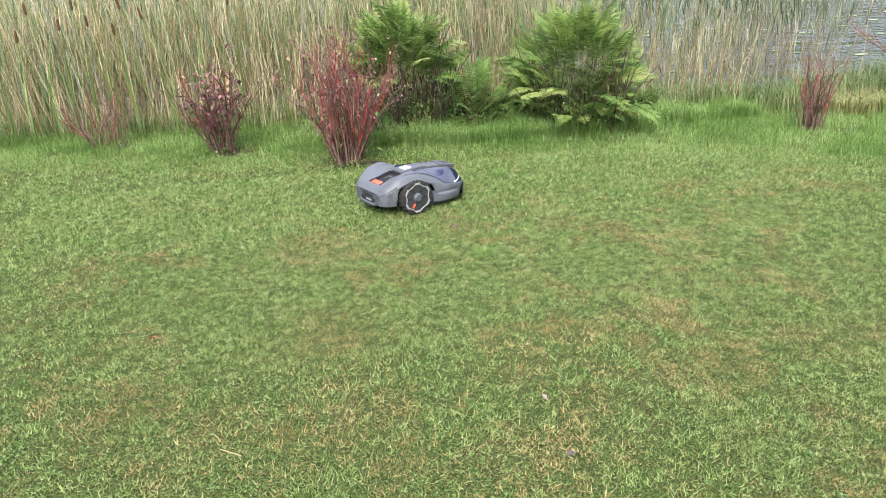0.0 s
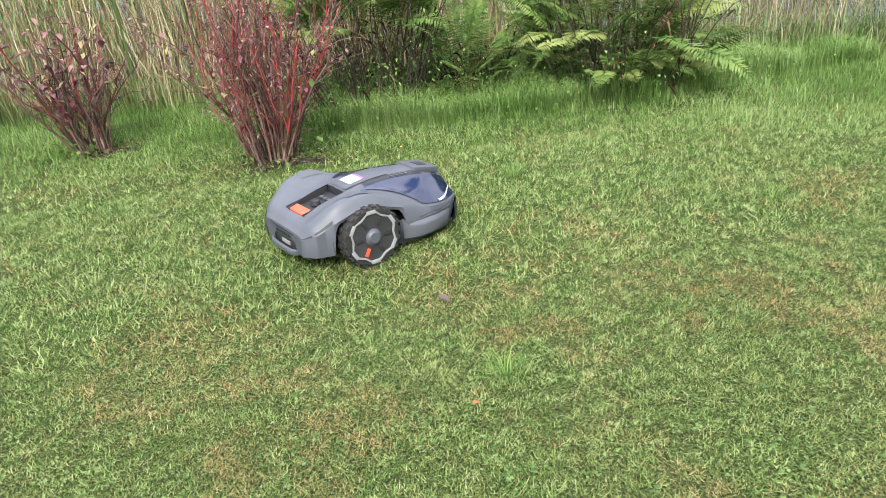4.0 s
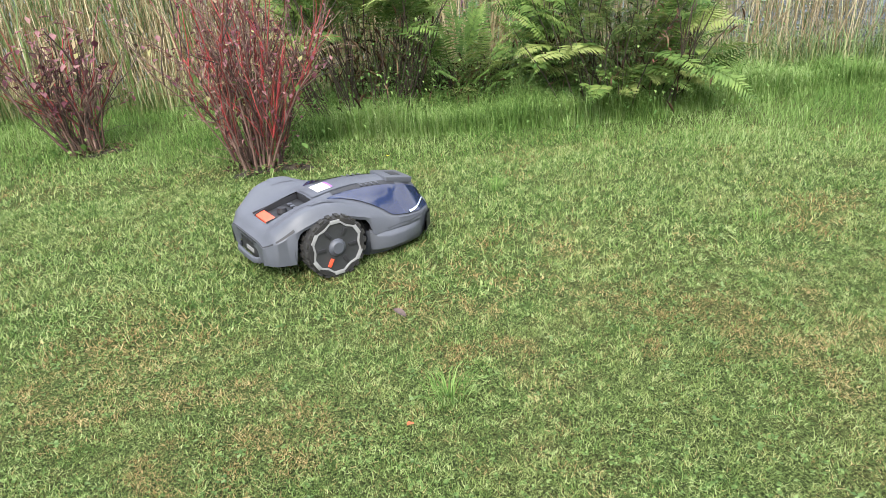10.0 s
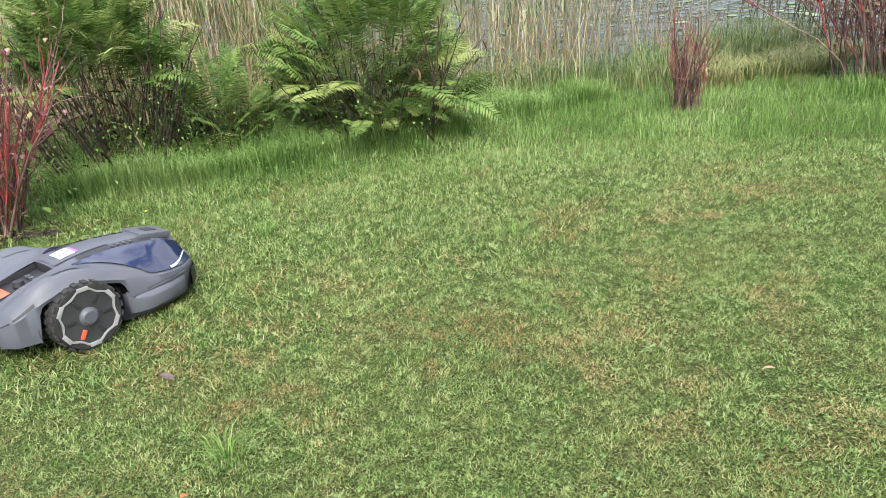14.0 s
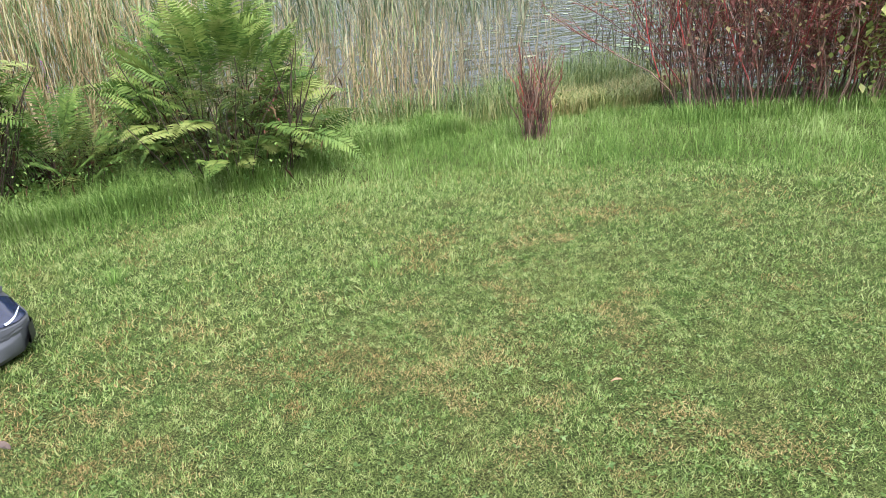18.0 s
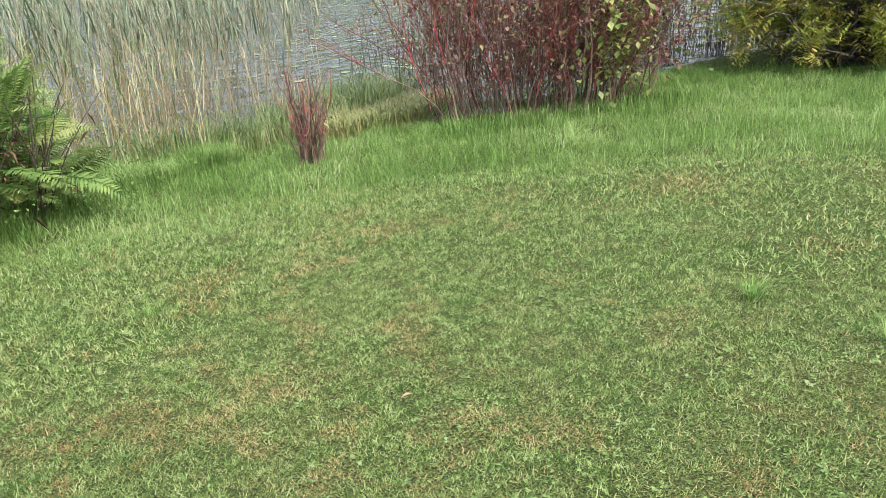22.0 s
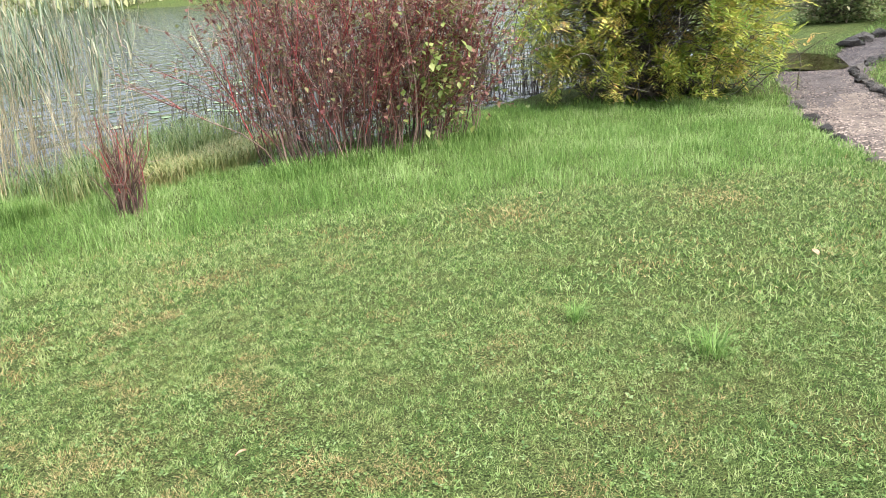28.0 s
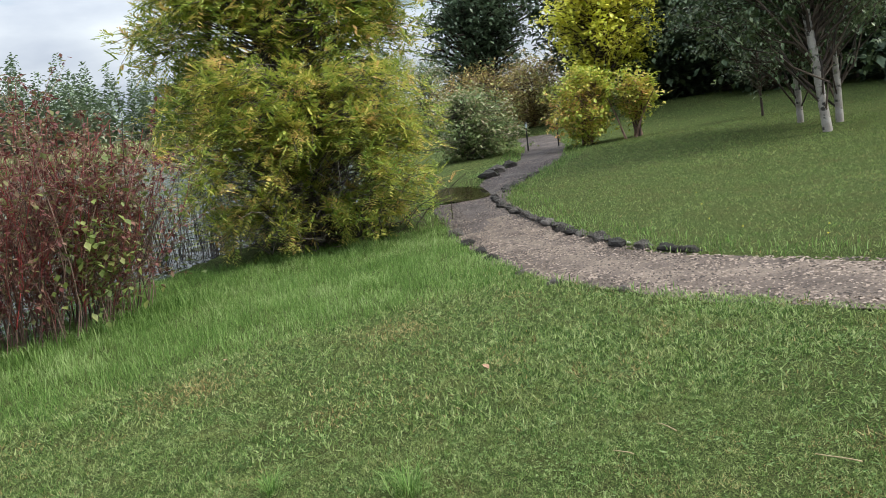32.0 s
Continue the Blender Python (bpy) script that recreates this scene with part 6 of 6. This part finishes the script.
# ---------------------------------------------------------------- gravel path, pool, stones, lamps
GRAVEL = material("gravel_bed", [(0.055, 0.040, 0.032), (0.14, 0.105, 0.083), (0.27, 0.212, 0.17)], 0.9, 2.5, 55.0, 1.0, 70.0)
# darker gravel tone for the path beyond about x = 9
DARK_GRAVEL = material("dark_gravel_bed", [(0.04, 0.03, 0.028), (0.085, 0.066, 0.06), (0.16, 0.13, 0.115)], 0.85, 2.5, 55.0, 1.0, 70.0)
PEBBLE = material("gravel_chip", [(0.045, 0.034, 0.028), (0.145, 0.108, 0.084), (0.30, 0.235, 0.19)], 0.9, 3.0, 60.0, island=1.1)
DARK_CHIP = material("dark_chip", [(0.03, 0.022, 0.02), (0.08, 0.06, 0.055), (0.19, 0.15, 0.13)], 0.85, 3.0, 60.0, island=1.0)
ROCK = material("dark_rock", [(0.020, 0.017, 0.015), (0.058, 0.050, 0.044), (0.15, 0.13, 0.115)], 0.85, 16.0, 90.0, 0.9, 60.0, per_object=0.6, contrast=1.9)
PALE_ROCK = material("pale_rock", [(0.30, 0.28, 0.25), (0.42, 0.40, 0.36)], 0.8, 9.0, 60.0, 0.4, 40.0)
BLACK_METAL = material("black_metal", [(0.012, 0.012, 0.012), (0.025, 0.025, 0.025)], 0.4, 20.0, 100.0)


def along_path(step=0.25):
    """Points along the smoothed middle of the path, with the way across."""
    c = np.array(PATH_C)
    s = np.concatenate([[0], np.cumsum(np.hypot(*np.diff(c, axis=0).T))])
    u = np.arange(0, s[-1], step)
    p = np.stack([np.interp(u, s, c[:, 0]), np.interp(u, s, c[:, 1])], -1)
    for _ in range(3):
        p[1:-1] = (p[:-2] + 2 * p[1:-1] + p[2:]) / 4
    d = np.gradient(p, axis=0)
    d /= np.linalg.norm(d, axis=1, keepdims=True)
    return p, np.stack([-d[:, 1], d[:, 0]], -1)


pp, pn = along_path()
r_ = rng_of(150)
rows = np.linspace(-1, 1, 9)
vs = []
for i in range(len(pp)):
    for k in rows:
        w = PATH_HALF + 0.05 + 0.05 * math.sin(i * 0.7 + (k > 0) * 2)
        q = pp[i] + pn[i] * k * w
        vs.append((q[0], q[1], float(height(q[0], q[1])) - 0.028 + 0.012 * (1 - k * k) + r_.normal(0, 0.002)))
fs = [(i * 9 + k, (i + 1) * 9 + k, (i + 1) * 9 + k + 1, i * 9 + k + 1) for i in range(len(pp) - 1) for k in range(8)]
bed = mesh_object("gravel_path", vs, fs, GRAVEL, smooth_shade=True)
bed.data.materials.append(DARK_GRAVEL)
for p_ in bed.data.polygons:
    p_.material_index = int(p_.center.x + 0.5 * math.sin(p_.center.y * 9) > 9.2)
tagged(bed, "winding path of brownish gravel", "path", kind="structure")

n = 22000
i = r_.integers(8, 64, n)
k = r_.uniform(-1, 1, n) * (PATH_HALF + 0.06)
f = r_.random(n)
i2 = np.minimum(i + 1, len(pp) - 1)
q = pp[i] * (1 - f)[:, None] + pp[i2] * f[:, None] + pn[i] * k[:, None]
c = np.stack([q[:, 0], q[:, 1], height(q[:, 0], q[:, 1]) - 0.018], -1)
sz = r_.uniform(0.005, 0.0135, n)
a = r_.uniform(0, 6.283, n)
ex = np.stack([np.cos(a), np.sin(a), r_.normal(0, 0.2, n)], -1) * (sz * r_.uniform(0.9, 1.6, n))[:, None]
ey = np.stack([-np.sin(a), np.cos(a), r_.normal(0, 0.2, n)], -1) * sz[:, None]
ez = np.stack([np.zeros(n), np.zeros(n), np.ones(n)], -1) * (sz * 0.6)[:, None]
v = np.stack([c + ex, c + ey, c - ex, c - ey, c + ez], 1).reshape(-1, 3)
t = (np.arange(n)[:, None, None] * 5 + np.array([[0, 1, 4], [1, 2, 4], [2, 3, 4], [3, 0, 4]])).reshape(-1, 3)
ob = np_object("gravel_chips", v, t, PEBBLE)
ob.data.materials.append(DARK_CHIP)
# chips turn to the darker tone past x = 9
dark_part = np.repeat((c[:, 0] + r_.normal(0, 0.6, n)) > 9.0, 4).astype(np.int32)
ob.data.polygons.foreach_set("material_index", dark_part)
tagged(ob, "loose brown and grey gravel chips", "gravel", kind="stuff")

# shallow pool beside the path
k = 30
ring = [(12.9 + 1.1 * math.cos(6.283 * j / k), -1.5 + 0.55 * math.sin(6.283 * j / k), -0.345) for j in range(k)]
POOL = lake_water("pool_water")
POOL.node_tree.nodes["Principled BSDF"].inputs["Base Color"].default_value = (0.03, 0.025, 0.01, 1)
POOL.node_tree.nodes["Bump"].inputs["Strength"].default_value = 0.08
tagged(mesh_object("pool_water", ring, [tuple(range(k))], POOL), "still brown pool at the path's edge", "water", kind="structure")


def rock_mesh(seed):
    r = rng_of(seed)
    bm = bmesh.new()
    bmesh.ops.create_icosphere(bm, subdivisions=2, radius=0.5)
    for v in bm.verts:
        d = v.co.normalized()
        q = 1 + 0.42 * noise.noise(d * 1.5 + Vector((seed, 0, 0))) + 0.30 * noise.noise(d * 3.1 + Vector((0, seed, 0)))
        v.co = Vector((d.x * 0.62, d.y * 0.42, d.z * 0.36)) * q
        v.co.z = max(v.co.z, -0.16)
    me = bpy.data.meshes.new("stone")
    bm.to_mesh(me)
    bm.free()
    return me


ROCKS = [rock_mesh(k) for k in range(6)]
PALES = [m.copy() for m in ROCKS[:2]]
for m in ROCKS:
    m.materials.append(ROCK)
for m in PALES:
    m.materials.append(PALE_ROCK)
STONE_LINE = [(5.79, -2.47), (6.41, -2.23), (6.86, -2.12), (7.88, -2.04), (8.95, -1.9), (10.35, -1.82), (11.2, -1.80), (11.9, -2.15), (13.2, -2.95)]
sl = np.array(STONE_LINE)
ls = np.concatenate([[0], np.cumsum(np.hypot(*np.diff(sl, axis=0).T))])
u = 0.0
count = 0
while u < ls[-1]:
    size = r_.choice([0.10, 0.14, 0.18, 0.24, 0.30]) * (0.5 if u < 1.2 else 0.66)
    sx, sy = np.interp(u, ls, sl[:, 0]), np.interp(u, ls, sl[:, 1]) + r_.normal(0, 0.02)
    pale = count in (5, 9)
    size = min(size, 0.09) if pale else size
    ob = new("border_stone", (PALES[count % 2] if pale else ROCKS[r_.integers(0, 6)]))
    ob.matrix_basis = Matrix.LocRotScale((sx, sy, float(height(sx, sy)) - size * 0.03), Euler((r_.normal(0, 0.15), r_.normal(0, 0.15), math.atan2(np.interp(u + 0.3, ls, sl[:, 1]) - np.interp(u, ls, sl[:, 1]), np.interp(u + 0.3, ls, sl[:, 0]) - np.interp(u, ls, sl[:, 0])) + r_.normal(0, 0.3))), (size, size, size * r_.uniform(0.6, 0.95)))
    tagged(ob, "pale rounded stone edging the gravel path" if pale else "dark rough stone edging the gravel path", "stone", "path border stones")
    u += size * r_.uniform(0.85, 1.7)
    count += 1
for sx, sy, size in ((6.05, -1.2, 0.08), (6.95, -1.10, 0.11), (7.4, -1.07, 0.13), (8.1, -1.02, 0.14), (8.8, -0.98, 0.16), (4.95, -1.66, 0.07), (5.5, -1.33, 0.08), (14.0, -2.2, 0.3), (14.6, -2.45, 0.3), (15.2, -2.8, 0.28)):
    ob = new("border_stone", ROCKS[r_.integers(0, 6)])
    ob.matrix_basis = Matrix.LocRotScale((sx, sy, float(height(sx, sy)) + size * 0.05), Euler((0, 0, r_.uniform(0, 6))), (size, size, size))
    tagged(ob, "dark stone half sunk in the grass by the path", "stone", "path border stones")


def garden_lamp(x, y):
    th = empty("garden_lamp", x, y, "slim black garden lamp post beside the path", "lamp", "path lamps")
    part("post", lathe_z([(0.018, 0.0), (0.018, 0.52), (0.014, 0.54)], 12), BLACK_METAL, th)
    part("glass", lathe_z([(0.016, 0.54), (0.030, 0.56), (0.030, 0.62), (0.016, 0.63)], 12), LAMP_WHITE, th, "pale lamp glass")
    part("cap", lathe_z([(0.04, 0.63), (0.035, 0.65), (0.004, 0.675)], 12), BLACK_METAL, th, "black lamp cap")


def lathe_z(profile, seg):
    bm = bmesh.new()
    rings = [[bm.verts.new((r * math.cos(6.2832 * k / seg), r * math.sin(6.2832 * k / seg), z)) for k in range(seg)] for r, z in profile]
    for a, b in zip(rings, rings[1:]):
        for k in range(seg):
            bm.faces.new((a[k], a[(k + 1) % seg], b[(k + 1) % seg], b[k]))
    bm.faces.new(rings[-1])
    return bm


garden_lamp(17.65, -3.72)
garden_lamp(17.5, -4.42)

# ---------------------------------------------------------------- small things on the lawn
LEAF_TAN = material("fallen_leaf_tan", [(0.30, 0.17, 0.10), (0.44, 0.27, 0.17)], 0.6, 30.0, 120.0)
LEAF_RUST = material("fallen_leaf_rust", [(0.35, 0.09, 0.03), (0.50, 0.16, 0.06)], 0.6, 30.0, 120.0)
LEAF_PALE = material("fallen_leaf_pale", [(0.20, 0.145, 0.135), (0.30, 0.23, 0.21)], 0.9, 30.0, 120.0)
LEAF_DARK = material("fallen_leaf_dark", [(0.06, 0.04, 0.035), (0.13, 0.09, 0.075)], 0.7, 30.0, 120.0)


def fallen_leaf(x, y, size, mat, label, seed):
    r = rng_of(seed)
    n = 10
    vs, fs = [], []
    for i in range(n + 1):
        u = i / n
        w = math.sin(math.pi * min(1, u * 0.95 + 0.03)) ** 0.8 * 0.30
        for k in (-1, 0, 1):
            vs.append((size * (u - 0.5), size * w * k, size * (0.10 * abs(k) + 0.12 * math.sin(u * 3) + r.normal(0, 0.012))))
    for i in range(n):
        for k in (0, 1):
            a = i * 3 + k
            fs.append((a, a + 3, a + 4, a + 1))
    ob = mesh_object("fallen_leaf", vs, fs, mat)
    ob.matrix_basis = Matrix.LocRotScale((x, y, float(height(x, y)) + 0.030), Euler((r.normal(0, 0.2), r.normal(0, 0.2), r.uniform(0, 6.28))), None)
    tagged(ob, label, "leaf", "fallen leaves")


for i, (lx, ly, ls_, lm, ll) in enumerate([
    (1.88, 1.10, 0.034, LEAF_TAN, "tan fallen leaf lying on the grass"), (-1.75, 0.75, 0.022, LEAF_DARK, "dark fallen leaf lying on the grass"),
    (-1.33, 1.04, 0.05, LEAF_RUST, "rust-red fallen leaf lying on the grass"), (0.23, -0.34, 0.05, LEAF_DARK, "dark curled leaf lying on the grass"),
    (0.27, 0.03, 0.030, LEAF_PALE, "pale fallen leaf lying on the grass"), (-0.95, 2.06, 0.022, LEAF_PALE, "pale fallen leaf lying on the grass"),
    (0.36, 1.52, 0.028, LEAF_RUST, "rust-red fallen leaf lying on the grass"), (0.43, 2.13, 0.05, LEAF_DARK, "dark curled leaf lying on the grass"),
    (3.9, -0.6, 0.05, LEAF_TAN, "tan fallen leaf lying on the grass"), (5.0, 0.9, 0.04, LEAF_TAN, "tan fallen leaf lying on the grass")]):
    fallen_leaf(lx, ly, ls_, lm, ll, 160 + i)


def fallen_twig(x, y, length, turn, seed, mat, label):
    r = rng_of(seed)
    pts = strand(np.array([[0, 0, 0.02]]), np.array([[math.cos(turn), math.sin(turn), 0.0]]), np.array([length]), 5, 0.10, 0.0, r)
    pts[:, :, 2] = 0.02 + height(x + pts[:, :, 0], y + pts[:, :, 1]) - float(height(x, y))
    ob = np_object("fallen_twig", *strand_tubes(pts, np.array([0.0024]), np.array([0.0014]), 5), mat)
    ob.location = (x, y, float(height(x, y)) + 0.004)
    tagged(ob, label, "twig", "fallen twigs")


fallen_twig(2.82, -1.12, 0.10, 0.0, 170, REED_STEM, "short straw-coloured twig lying on the lawn")
fallen_twig(2.38, -1.50, 0.13, 0.6, 172, REED_STEM, "short straw-coloured twig lying on the lawn")
fallen_twig(2.72, -0.93, 0.08, 0.5, 175, REED_STEM, "short straw-coloured twig lying on the lawn")
fallen_twig(-0.9, 0.0, 0.10, 2.4, 173, REED_STEM, "short straw-coloured twig lying on the lawn")
fallen_twig(3.35, 4.75, 0.42, 0.1, 174, LEAF_PALE, "pale bleached stick lying by the fern")
